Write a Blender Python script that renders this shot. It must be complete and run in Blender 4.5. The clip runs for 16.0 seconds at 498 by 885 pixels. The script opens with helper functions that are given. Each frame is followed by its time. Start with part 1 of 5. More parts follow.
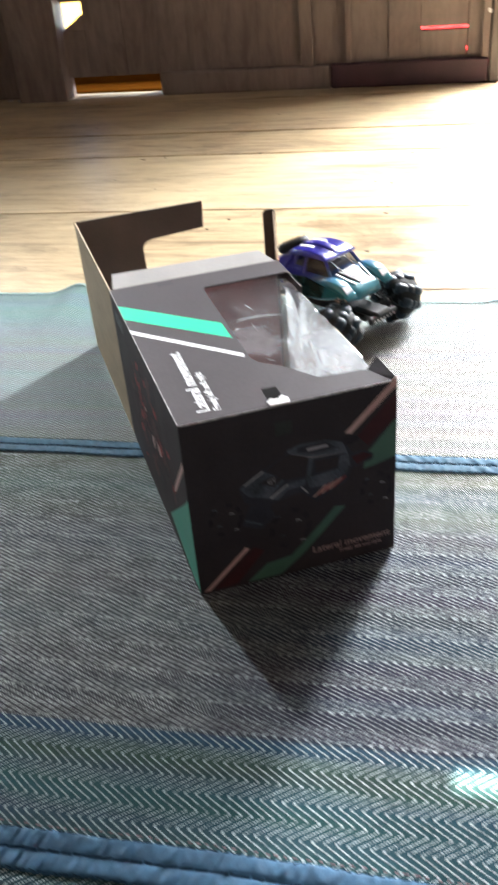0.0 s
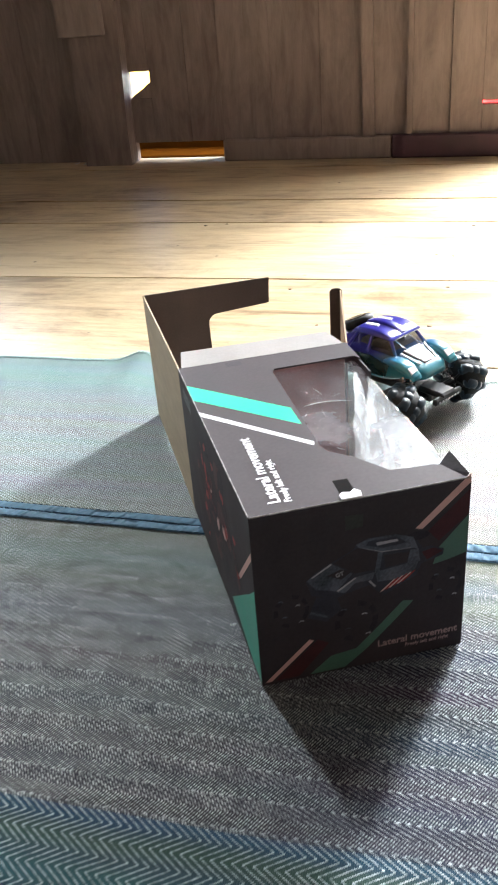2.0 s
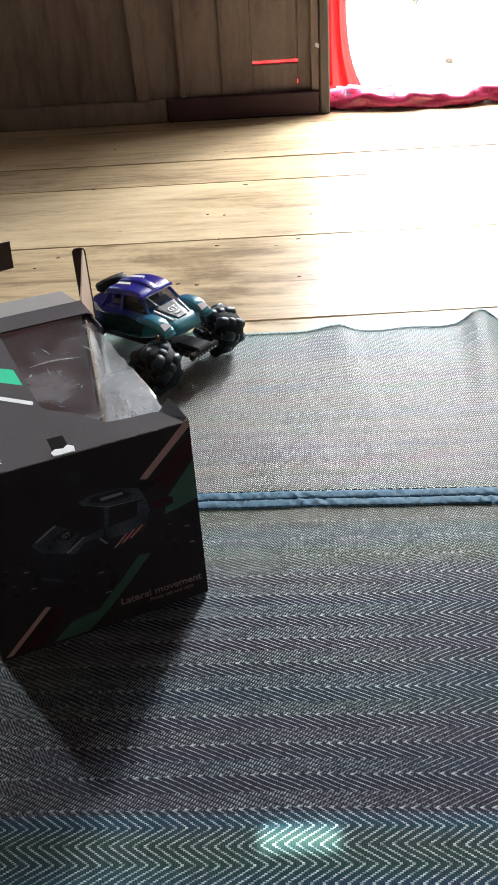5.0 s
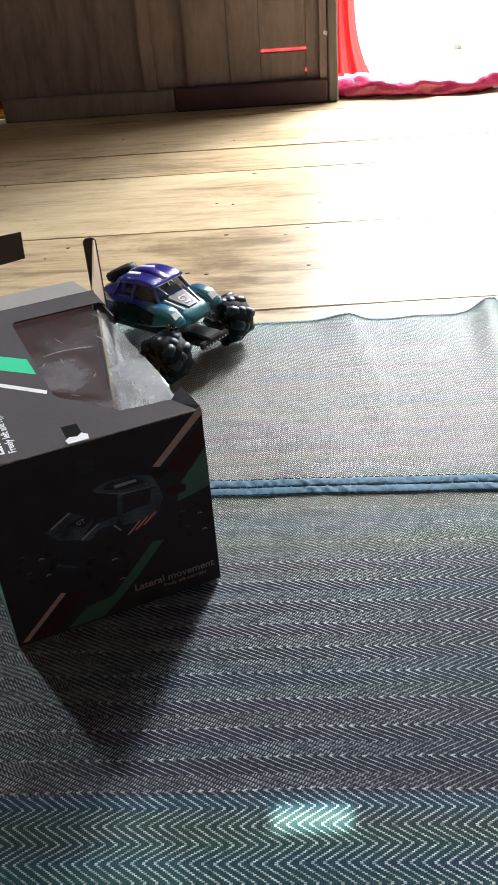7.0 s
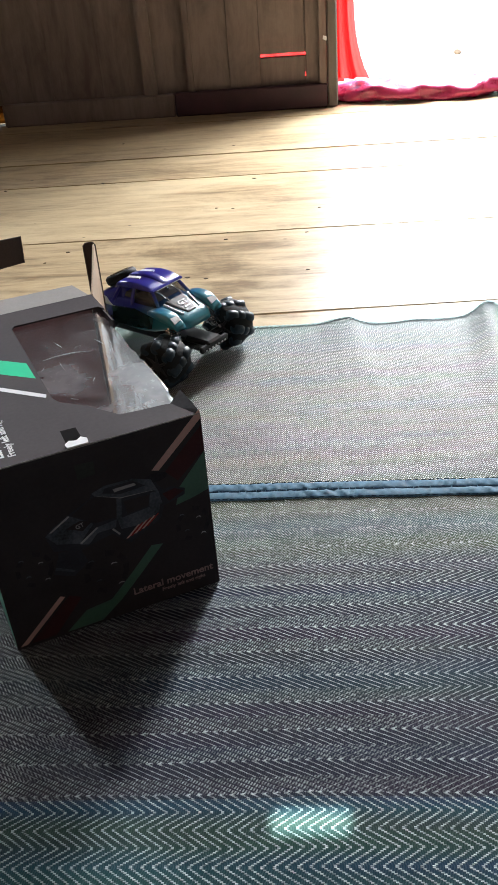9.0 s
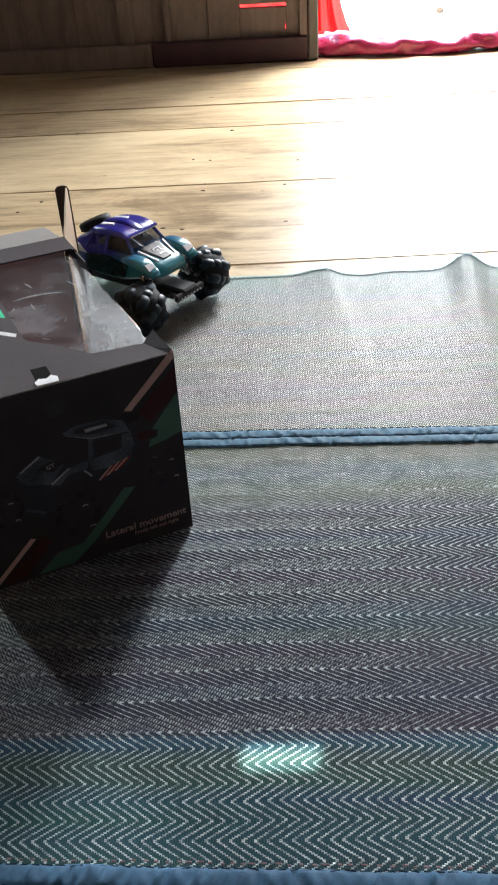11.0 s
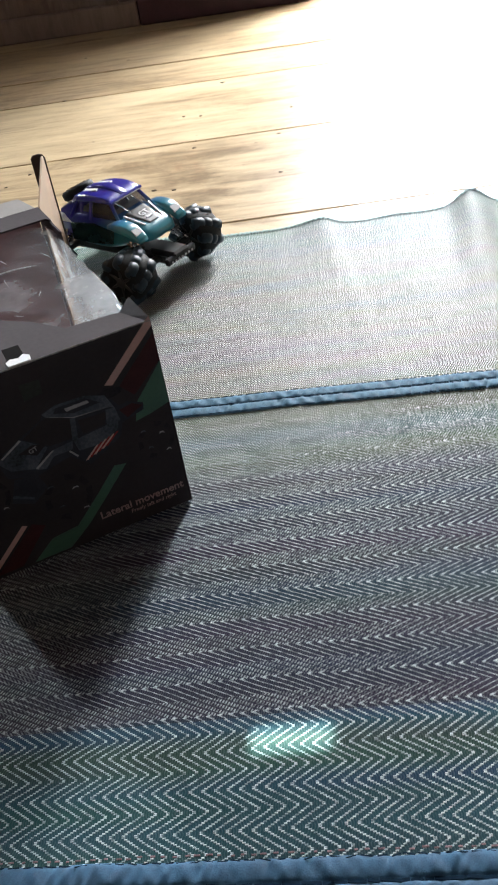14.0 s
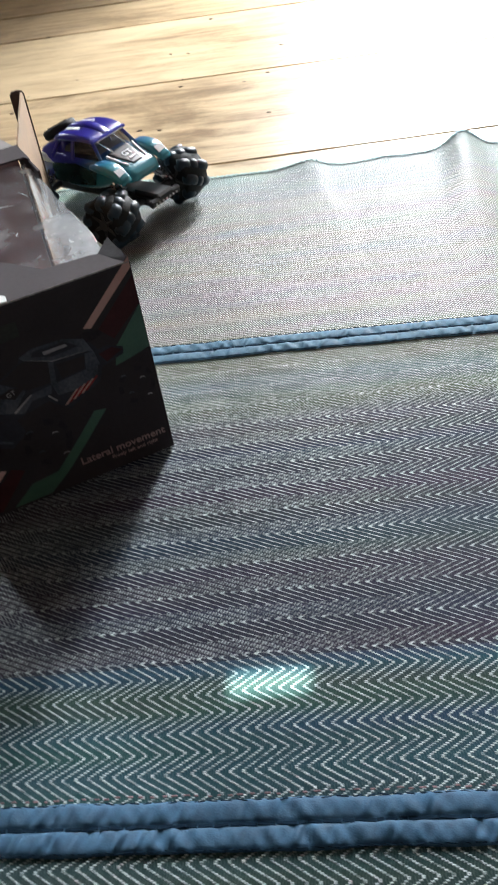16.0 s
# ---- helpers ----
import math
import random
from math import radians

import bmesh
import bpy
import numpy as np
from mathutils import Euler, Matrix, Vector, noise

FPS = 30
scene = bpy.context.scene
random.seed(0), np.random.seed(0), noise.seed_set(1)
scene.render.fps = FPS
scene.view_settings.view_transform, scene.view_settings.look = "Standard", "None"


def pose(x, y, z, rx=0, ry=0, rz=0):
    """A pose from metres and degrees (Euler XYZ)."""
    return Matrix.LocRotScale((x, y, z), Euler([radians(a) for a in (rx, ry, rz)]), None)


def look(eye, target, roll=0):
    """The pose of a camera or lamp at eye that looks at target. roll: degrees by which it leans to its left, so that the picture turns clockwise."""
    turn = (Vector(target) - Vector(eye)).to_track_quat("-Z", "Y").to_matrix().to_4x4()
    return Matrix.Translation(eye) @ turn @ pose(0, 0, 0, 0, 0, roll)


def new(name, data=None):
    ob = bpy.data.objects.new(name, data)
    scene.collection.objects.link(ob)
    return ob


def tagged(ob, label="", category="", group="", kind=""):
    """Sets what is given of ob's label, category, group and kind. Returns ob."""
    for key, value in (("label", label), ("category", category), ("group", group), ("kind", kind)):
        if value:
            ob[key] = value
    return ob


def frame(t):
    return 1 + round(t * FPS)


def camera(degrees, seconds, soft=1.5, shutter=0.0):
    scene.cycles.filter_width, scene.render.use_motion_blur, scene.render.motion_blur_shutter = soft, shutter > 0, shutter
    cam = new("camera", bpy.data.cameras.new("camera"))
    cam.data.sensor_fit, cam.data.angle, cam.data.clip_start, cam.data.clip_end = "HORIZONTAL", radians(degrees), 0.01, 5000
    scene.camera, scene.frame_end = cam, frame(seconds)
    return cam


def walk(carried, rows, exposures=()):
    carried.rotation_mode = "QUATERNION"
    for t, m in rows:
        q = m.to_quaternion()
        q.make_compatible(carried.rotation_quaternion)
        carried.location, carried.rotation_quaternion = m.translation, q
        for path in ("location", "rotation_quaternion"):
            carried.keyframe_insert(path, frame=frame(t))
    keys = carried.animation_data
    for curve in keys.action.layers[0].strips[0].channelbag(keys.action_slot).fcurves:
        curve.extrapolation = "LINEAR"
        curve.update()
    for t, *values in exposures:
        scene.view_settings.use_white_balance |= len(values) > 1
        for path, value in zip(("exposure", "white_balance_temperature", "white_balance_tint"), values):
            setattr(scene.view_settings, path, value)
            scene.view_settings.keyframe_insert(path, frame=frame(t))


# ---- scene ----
cam = camera(31.8, 16.0, shutter=0.5)
PATH = [
    (0, (0.035, 0.176, 0.559), (-0.337, 1.801, -0.545), -5.2),
    (0.5, (0.01, 0.188, 0.584), (-0.464, 1.826, -0.461), -5.7),
    (1, (0.001, 0.185, 0.586), (-0.505, 1.826, -0.438), -5.7),
    (1.5, (0.001, 0.18, 0.59), (-0.523, 1.822, -0.425), -6.1),
    (2, (0.009, 0.194, 0.586), (-0.462, 1.86, -0.414), -4.7),
    (2.5, (0.009, 0.233, 0.575), (-0.463, 1.915, -0.398), -3.4),
    (3, (0.036, 0.23, 0.566), (-0.34, 1.92, -0.436), -3.7),
    (3.5, (0.088, 0.228, 0.549), (-0.131, 1.916, -0.502), -4.1),
    (4, (0.11, 0.22, 0.549), (-0.016, 1.915, -0.504), -3.8),
    (6.5, (0.105, 0.212, 0.548), (-0.017, 1.887, -0.539), -4.6),
    (7, (0.106, 0.208, 0.551), (-0.031, 1.884, -0.533), -4.8),
    (7.5, (0.108, 0.206, 0.554), (-0.038, 1.888, -0.519), -5.0),
    (8, (0.106, 0.207, 0.553), (-0.036, 1.888, -0.52), -4.9),
    (10.5, (0.109, 0.204, 0.547), (-0.003, 1.866, -0.559), -4.1),
    (11, (0.109, 0.202, 0.53), (0.021, 1.841, -0.613), -3.5),
    (11.5, (0.11, 0.203, 0.526), (0.027, 1.826, -0.64), -3.5),
    (12, (0.11, 0.203, 0.527), (0.024, 1.814, -0.654), -3.5),
    (12.5, (0.102, 0.203, 0.528), (0.018, 1.812, -0.658), -3.3),
    (13, (0.107, 0.203, 0.528), (0.022, 1.813, -0.656), -3.5),
    (13.5, (0.119, 0.211, 0.524), (0.012, 1.827, -0.65), -5.0),
    (14, (0.14, 0.237, 0.507), (-0.03, 1.823, -0.701), -9.8),
    (14.5, (0.155, 0.243, 0.495), (-0.054, 1.797, -0.746), -13.0),
    (15, (0.15, 0.24, 0.497), (-0.069, 1.793, -0.743), -13.1),
    (15.5, (0.153, 0.24, 0.497), (-0.067, 1.789, -0.748), -13.2),
    (16, (0.147, 0.241, 0.498), (-0.016, 1.755, -0.8), -9.6),
]
EXPOSURES = [(0, 3.67), (0.5, 3.85), (1.0, 3.85), (2.0, 3.93), (2.5, 3.89), (3.0, 3.29), (3.5, 2.51), (4.0, 2.45), (6.5, 2.67), (7.2, 2.68), (8.0, 2.6), (10.5, 2.57), (12.0, 2.66), (13.5, 2.78), (16, 2.88)]
walk(cam, [(t, look(eye, target, roll)) for t, eye, target, roll in PATH], EXPOSURES)

# ---------------------------------------------------------------- world, sun, exposure
world = bpy.data.worlds.new("sky")
scene.world = world
world.use_nodes = True
wn = world.node_tree
sky = wn.nodes.new("ShaderNodeTexSky")
sky.sky_type, sky.sun_disc = "NISHITA", False
TO_SUN = Vector((-0.30, -0.50, 0.80)).normalized()
sky.sun_elevation = math.asin(TO_SUN.z)
sky.sun_rotation = math.atan2(TO_SUN.x, TO_SUN.y)
wn.links.new(sky.outputs[0], wn.nodes["Background"].inputs[0])
wn.nodes["Background"].inputs[1].default_value = 0.15

sun = new("sun", bpy.data.lights.new("sun", "SUN"))
sun.data.energy, sun.data.angle, sun.data.color = 5.0, radians(0.24), (0.86, 1.0, 0.96)
sun.matrix_world = look(TO_SUN * 20, (0, 0, 0))


def opening_light(name, eye, target, width, height, watts, color):
    """Sky light that comes in through an opening."""
    lamp = new(name, bpy.data.lights.new(name, "AREA"))
    lamp.data.shape, lamp.data.size, lamp.data.size_y = "RECTANGLE", width, height
    lamp.data.energy, lamp.data.color = watts, color
    lamp.matrix_world = look(eye, target)
    return lamp


opening_light("door_daylight", (0.52, 3.40, 1.25), (0.35, 1.2, 0.35), 0.56, 1.40, 12.0, (0.95, 0.98, 1.0))
opening_light("door_sunlit_yard", (0.72, 3.37, 1.20), (0.45, 1.2, 0.35), 0.30, 1.25, 17.5, (0.98, 0.99, 1.0))
# added low lamp without a visible source, to brighten the floor along the wall
opening_light("door_sunlit_jamb", (1.12, 3.20, 0.55), (-0.30, 2.30, 0.15), 0.14, 0.80, 4.0, (1.0, 0.98, 0.94))
# light of an unseen window, its spread narrowed to spare the floor near it
window_lamp = opening_light("window_daylight", (-2.33, 3.32, 1.68), (0.02, 0.05, 0.0), 0.62, 1.1, 3.0, (0.90, 0.96, 1.0))
window_lamp.data.spread = radians(42)


# ---------------------------------------------------------------- materials
def shader(name):
    m = bpy.data.materials.new(name)
    m.use_nodes = True
    return m, m.node_tree, m.node_tree.nodes["Principled BSDF"]


def node(nt, kind, links=(), **props):
    """A node with its properties and inputs: links are (input, value or socket)."""
    n = nt.nodes.new(kind)
    for key, value in props.items():
        setattr(n, key, value)
    for key, value in links:
        if isinstance(value, bpy.types.NodeSocket):
            nt.links.new(value, n.inputs[key])
        else:
            n.inputs[key].default_value = value
    return n


def math_node(nt, op, a, b=0.0, c=0.0):
    return node(nt, "ShaderNodeMath", ((0, a), (1, b), (2, c)), operation=op).outputs[0]


def mix(nt, fac, a, b):
    n = node(nt, "ShaderNodeMix", ((0, fac), (6, a), (7, b)), data_type="RGBA")
    return n.outputs[2]


def ramp(nt, fac, stops):
    n = node(nt, "ShaderNodeValToRGB", ((0, fac),))
    while len(n.color_ramp.elements) < len(stops):
        n.color_ramp.elements.new(0.5)
    for e, (p, c) in zip(n.color_ramp.elements, stops):
        e.position, e.color = p, (*c, 1) if len(c) == 3 else c
    return n.outputs[0]


def coords(nt, scale=(1, 1, 1), out="Object"):
    t = node(nt, "ShaderNodeTexCoord")
    return node(nt, "ShaderNodeMapping", ((0, t.outputs[out]), (3, scale))).outputs[0]


def surface(name, color, rough=0.5, metal=0.0, vary=0.25, size=60.0, bump=0.0, bump_size=400.0, coat=0.0, spec=0.5, stretch=(1, 1, 1)):
    """A plain stuff with stains at one scale and grain at a finer one."""
    m, nt, bsdf = shader(name)
    co = coords(nt, stretch)
    big = node(nt, "ShaderNodeTexNoise", ((0, co), ("Scale", size), ("Detail", 4.0))).outputs[0]
    fine = node(nt, "ShaderNodeTexNoise", ((0, co), ("Scale", bump_size), ("Detail", 3.0))).outputs[0]
    dark = tuple(c * (1 - vary) for c in color)
    light = tuple(min(1, c * (1 + vary)) for c in color)
    both = math_node(nt, "MULTIPLY_ADD", fine, 0.35, math_node(nt, "MULTIPLY", big, 0.65))
    nt.links.new(ramp(nt, both, ((0.32, dark), (0.68, light))), bsdf.inputs["Base Color"])
    r = math_node(nt, "MULTIPLY_ADD", big, 0.25, rough - 0.12)
    nt.links.new(r, bsdf.inputs["Roughness"])
    bsdf.inputs["Metallic"].default_value = metal
    bsdf.inputs["Specular IOR Level"].default_value = spec
    bsdf.inputs["Coat Weight"].default_value = coat
    bsdf.inputs["Coat Roughness"].default_value = 0.12
    if bump:
        b = node(nt, "ShaderNodeBump", (("Strength", 1.0), ("Distance", bump), ("Height", fine)))
        nt.links.new(b.outputs[0], bsdf.inputs["Normal"])
    return m


def plank_wood(name, dark, mid, light, rough, along="x", marks=True, spec=0.5, bump=0.0006):
    """Sawn boards: long grain, broad blotches, small dark dashes, each board its own tint."""
    m, nt, bsdf = shader(name)
    tex = node(nt, "ShaderNodeTexCoord").outputs["Object"]
    rnd = node(nt, "ShaderNodeObjectInfo").outputs["Random"]
    shift = node(nt, "ShaderNodeCombineXYZ", ((0, math_node(nt, "MULTIPLY", rnd, 37.0)), (1, math_node(nt, "MULTIPLY", rnd, 11.0)), (2, math_node(nt, "MULTIPLY", rnd, 5.0))))
    moved = node(nt, "ShaderNodeVectorMath", ((0, tex), (1, shift.outputs[0])), operation="ADD").outputs[0]
    lay = {"x": (1, 9, 9), "z": (9, 9, 1)}[along]
    grain_co = node(nt, "ShaderNodeMapping", ((0, moved), (3, lay))).outputs[0]
    blotch_co = node(nt, "ShaderNodeMapping", ((0, moved), (3, {"x": (1, 2.0, 2), "z": (3, 3, 1)}[along]))).outputs[0]
    grain = node(nt, "ShaderNodeTexNoise", ((0, grain_co), ("Scale", 5.0), ("Detail", 8.0), ("Roughness", 0.65), ("Distortion", 0.6))).outputs[0]
    blotch = node(nt, "ShaderNodeTexNoise", ((0, blotch_co), ("Scale", 3.6), ("Detail", 9.0), ("Roughness", 0.72), ("Distortion", 0.5))).outputs[0]
    tone = math_node(nt, "MULTIPLY_ADD", grain, 0.38, math_node(nt, "MULTIPLY", blotch, 0.62))
    tone = math_node(nt, "ADD", tone, math_node(nt, "MULTIPLY_ADD", rnd, 0.08, -0.04))
    col = ramp(nt, tone, ((0.375, dark), (0.470, mid), (0.580, light)))
    if marks:
        dash_co = node(nt, "ShaderNodeMapping", ((0, moved), (3, (1, 1.7, 1.7)))).outputs[0]
        vor = node(nt, "ShaderNodeTexVoronoi", ((0, dash_co), ("Scale", 10.0), ("Randomness", 1.0)), voronoi_dimensions="2D")
        cell = node(nt, "ShaderNodeSeparateColor", ((0, vor.outputs["Color"]),))
        ragged = node(nt, "ShaderNodeTexNoise", ((0, moved), ("Scale", 160.0), ("Detail", 3.0))).outputs[0]
        far = math_node(nt, "ADD", vor.outputs["Distance"], math_node(nt, "MULTIPLY_ADD", ragged, 0.07, -0.035))
        wide = math_node(nt, "MULTIPLY_ADD", math_node(nt, "POWER", cell.outputs[1], 3.0), 0.036, 0.008)
        spot = node(nt, "ShaderNodeMapRange", ((0, math_node(nt, "SUBTRACT", far, wide)), (1, -0.008), (2, 0.010), (3, 1.0), (4, 0.0))).outputs[0]
        pick = math_node(nt, "GREATER_THAN", cell.outputs[0], 0.72)
        spot = math_node(nt, "MULTIPLY", spot, pick)
        col = mix(nt, math_node(nt, "MULTIPLY", spot, 0.9), col, (0.045, 0.027, 0.014, 1))
        check_co = node(nt, "ShaderNodeMapping", ((0, moved), (3, (1, 60, 60)))).outputs[0]
        check = node(nt, "ShaderNodeTexNoise", ((0, check_co), ("Scale", 3.0), ("Detail", 2.0))).outputs[0]
        check = node(nt, "ShaderNodeMapRange", ((0, check), (1, 0.66), (2, 0.76), (3, 0.0), (4, 0.45))).outputs[0]
        col = mix(nt, check, col, (0.14, 0.09, 0.05, 1))
    nt.links.new(col, bsdf.inputs["Base Color"])
    nt.links.new(math_node(nt, "MULTIPLY_ADD", blotch, 0.22, rough - 0.11), bsdf.inputs["Roughness"])
    bsdf.inputs["Specular IOR Level"].default_value = spec
    b = node(nt, "ShaderNodeBump", (("Strength", 1.0), ("Distance", bump), ("Height", grain)))
    nt.links.new(b.outputs[0], bsdf.inputs["Normal"])
    return m


def woven_mat():
    """Herringbone twill: pale slanting threads that turn back at every rib, on a ground whose colour changes from stripe to stripe."""
    m, nt, bsdf = shader("woven_herringbone_fabric")
    tex = node(nt, "ShaderNodeTexCoord").outputs["Object"]
    wob = node(nt, "ShaderNodeTexNoise", ((0, tex), ("Scale", 9.0), ("Detail", 2.0))).outputs["Color"]
    wob = node(nt, "ShaderNodeVectorMath", ((0, wob), (1, (0.5, 0.5, 0.5))), operation="SUBTRACT").outputs[0]
    wob = node(nt, "ShaderNodeVectorMath", ((0, wob), ("Scale", 0.006)), operation="SCALE").outputs[0]
    co = node(nt, "ShaderNodeVectorMath", ((0, tex), (1, wob)), operation="ADD").outputs[0]
    xyz = node(nt, "ShaderNodeSeparateXYZ", ((0, co),))
    x, y = xyz.outputs[0], xyz.outputs[1]
    # ribs of 27 mm: the threads run out to the right on both sides of every crest
    along = math_node(nt, "SUBTRACT", y, 0.513)
    zig = math_node(nt, "PINGPONG", along, 0.0137)
    rising = math_node(nt, "LESS_THAN", math_node(nt, "FRACT", math_node(nt, "DIVIDE", along, 0.0274)), 0.5)
    middle = math_node(nt, "GREATER_THAN", y, 0.592)
    back = math_node(nt, "GREATER_THAN", y, 0.962)
    # open twill: every fifth warp is crossed by a short pale float, one step on at each pick
    weft = math_node(nt, "MULTIPLY_ADD", middle, -0.0007, 0.00115)
    step = math_node(nt, "MULTIPLY", math_node(nt, "FLOOR", math_node(nt, "DIVIDE", zig, weft)), weft)
    float_at = math_node(nt, "FRACT", math_node(nt, "DIVIDE", math_node(nt, "SUBTRACT", x, math_node(nt, "MULTIPLY", step, math_node(nt, "MULTIPLY_ADD", middle, 0.5, 1.5))), 0.0080))
    cover = math_node(nt, "MULTIPLY_ADD", middle, -0.045, 0.215)
    open_twill = node(nt, "ShaderNodeMapRange", ((0, float_at), (1, cover), (2, math_node(nt, "ADD", cover, 0.08)), (3, 1.0), (4, 0.0))).outputs[0]
    pick = math_node(nt, "PINGPONG", math_node(nt, "FRACT", math_node(nt, "DIVIDE", zig, weft)), 0.5)
    open_twill = math_node(nt, "MULTIPLY", open_twill, node(nt, "ShaderNodeMapRange", ((0, pick), (1, 0.02), (2, 0.20), (3, 0.50), (4, 1.0))).outputs[0])
    # close twill: short upright ticks
    tick = math_node(nt, "PINGPONG", math_node(nt, "FRACT", math_node(nt, "DIVIDE", math_node(nt, "MULTIPLY_ADD", zig, -0.62, x), 0.0026)), 0.5)
    close_twill = node(nt, "ShaderNodeMapRange", ((0, tick), (1, 0.18), (2, 0.32), (3, 0.0), (4, 1.0))).outputs[0]
    gaps = math_node(nt, "PINGPONG", math_node(nt, "ADD", math_node(nt, "DIVIDE", y, 0.0043), math_node(nt, "DIVIDE", x, 0.0093)), 0.5)
    close_twill = math_node(nt, "MULTIPLY", close_twill, node(nt, "ShaderNodeMapRange", ((0, gaps), (1, 0.08), (2, 0.26), (3, 0.10), (4, 1.0))).outputs[0])
    # the close weave fills the back of the mat and, further left, the rising half of each rib
    drift = node(nt, "ShaderNodeTexNoise", ((0, tex), ("Scale", 3.0), ("Detail", 2.0))).outputs[0]
    left = node(nt, "ShaderNodeMapRange", ((0, math_node(nt, "MULTIPLY_ADD", drift, 0.10, x)), (1, 0.30), (2, 0.10), (3, 0.0), (4, 1.0))).outputs[0]
    far_left = node(nt, "ShaderNodeMapRange", ((0, math_node(nt, "MULTIPLY_ADD", drift, 0.16, x)), (1, 0.06), (2, -0.10), (3, 0.0), (4, 0.9))).outputs[0]
    upper = node(nt, "ShaderNodeMapRange", ((0, y), (1, 0.82), (2, 0.90), (3, 0.0), (4, 1.0))).outputs[0]
    closeness = math_node(nt, "MULTIPLY", middle, math_node(nt, "MAXIMUM", math_node(nt, "MULTIPLY", rising, math_node(nt, "MULTIPLY", left, 0.85)), math_node(nt, "MAXIMUM", math_node(nt, "MAXIMUM", far_left, math_node(nt, "MULTIPLY", upper, 0.80)), back)))
    pale = math_node(nt, "ADD", math_node(nt, "MULTIPLY", open_twill, math_node(nt, "SUBTRACT", 1.0, closeness)), math_node(nt, "MULTIPLY", close_twill, closeness))
    # the pale floats are fainter in the lower middle of the mat
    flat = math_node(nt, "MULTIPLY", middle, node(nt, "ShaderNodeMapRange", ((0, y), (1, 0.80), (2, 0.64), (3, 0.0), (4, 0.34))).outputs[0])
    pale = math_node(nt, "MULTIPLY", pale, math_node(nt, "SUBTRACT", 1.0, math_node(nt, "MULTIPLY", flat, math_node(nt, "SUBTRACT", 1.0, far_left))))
    # the finest warp shows faintly between the floats
    warp = math_node(nt, "PINGPONG", math_node(nt, "FRACT", math_node(nt, "DIVIDE", math_node(nt, "MULTIPLY_ADD", step, 0.3, x), 0.00182)), 0.5)
    warp = math_node(nt, "MULTIPLY", node(nt, "ShaderNodeMapRange", ((0, warp), (1, 0.12), (2, 0.38))).outputs[0], math_node(nt, "MULTIPLY_ADD", middle, -0.01, 0.07))
    pale = math_node(nt, "MAXIMUM", pale, warp)
    ridge = node(nt, "ShaderNodeMapRange", ((0, zig), (1, 0.0004), (2, 0.0019), (3, 1.0), (4, 0.0))).outputs[0]
    crest = math_node(nt, "MULTIPLY", math_node(nt, "SUBTRACT", 1.0, back), math_node(nt, "MULTIPLY_ADD", middle, 0.60, 0.20))
    fuzz = node(nt, "ShaderNodeTexNoise", ((0, tex), ("Scale", 330.0), ("Detail", 3.0))).outputs[0]
    worn = node(nt, "ShaderNodeTexNoise", ((0, tex), ("Scale", 7.0), ("Detail", 4.0))).outputs[0]
    lively = node(nt, "ShaderNodeMapRange", ((0, fuzz), (1, 0.34), (2, 0.60), (3, 0.30), (4, 1.15))).outputs[0]
    # sparkle painted into the thread colour: noise makes some clusters paler, others duller
    sparkle = node(nt, "ShaderNodeTexNoise", ((0, node(nt, "ShaderNodeMapping", ((0, tex), (3, (1.0, 2.2, 1.0)))).outputs[0]), ("Scale", 34.0), ("Detail", 3.0))).outputs[0]
    sparkle = node(nt, "ShaderNodeMapRange", ((0, sparkle), (1, 0.36), (2, 0.64), (3, 0.62), (4, 1.16))).outputs[0]
    lively = math_node(nt, "MULTIPLY", lively, mix(nt, math_node(nt, "MULTIPLY", closeness, math_node(nt, "SUBTRACT", 1.0, back)), (1, 1, 1, 1), sparkle))
    lively = mix(nt, math_node(nt, "MULTIPLY", back, 0.45), lively, math_node(nt, "MULTIPLY_ADD", ridge, -0.45, 0.95))
    pale = math_node(nt, "MULTIPLY", math_node(nt, "MAXIMUM", pale, math_node(nt, "MULTIPLY", math_node(nt, "MULTIPLY", ridge, crest), math_node(nt, "LESS_THAN", float_at, 0.36))), lively)
    pos = node(nt, "ShaderNodeMapRange", ((0, y), (1, 0.0), (2, 1.4))).outputs[0]
    pos = math_node(nt, "ADD", pos, math_node(nt, "MULTIPLY_ADD", worn, 0.016, -0.008))
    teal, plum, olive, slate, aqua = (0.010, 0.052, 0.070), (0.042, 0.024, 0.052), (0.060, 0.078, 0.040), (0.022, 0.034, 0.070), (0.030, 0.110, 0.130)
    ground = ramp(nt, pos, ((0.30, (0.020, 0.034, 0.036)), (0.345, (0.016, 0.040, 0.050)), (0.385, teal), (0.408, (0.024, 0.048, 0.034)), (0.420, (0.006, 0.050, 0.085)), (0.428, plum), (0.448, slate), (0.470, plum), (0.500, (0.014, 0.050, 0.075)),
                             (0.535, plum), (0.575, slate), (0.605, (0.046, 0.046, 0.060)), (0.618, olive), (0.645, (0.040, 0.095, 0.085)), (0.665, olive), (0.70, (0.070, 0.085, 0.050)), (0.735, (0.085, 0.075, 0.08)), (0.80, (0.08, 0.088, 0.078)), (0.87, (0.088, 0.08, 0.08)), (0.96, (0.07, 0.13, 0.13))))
    tint = node(nt, "ShaderNodeTexNoise", ((0, node(nt, "ShaderNodeMapping", ((0, tex), (3, (1.5, 26.0, 1.0)))).outputs[0]), ("Scale", 1.6), ("Detail", 2.0))).outputs["Color"]
    ground = node(nt, "ShaderNodeMix", ((0, 0.55), (6, ground), (7, tint)), data_type="RGBA", blend_type="OVERLAY").outputs[2]
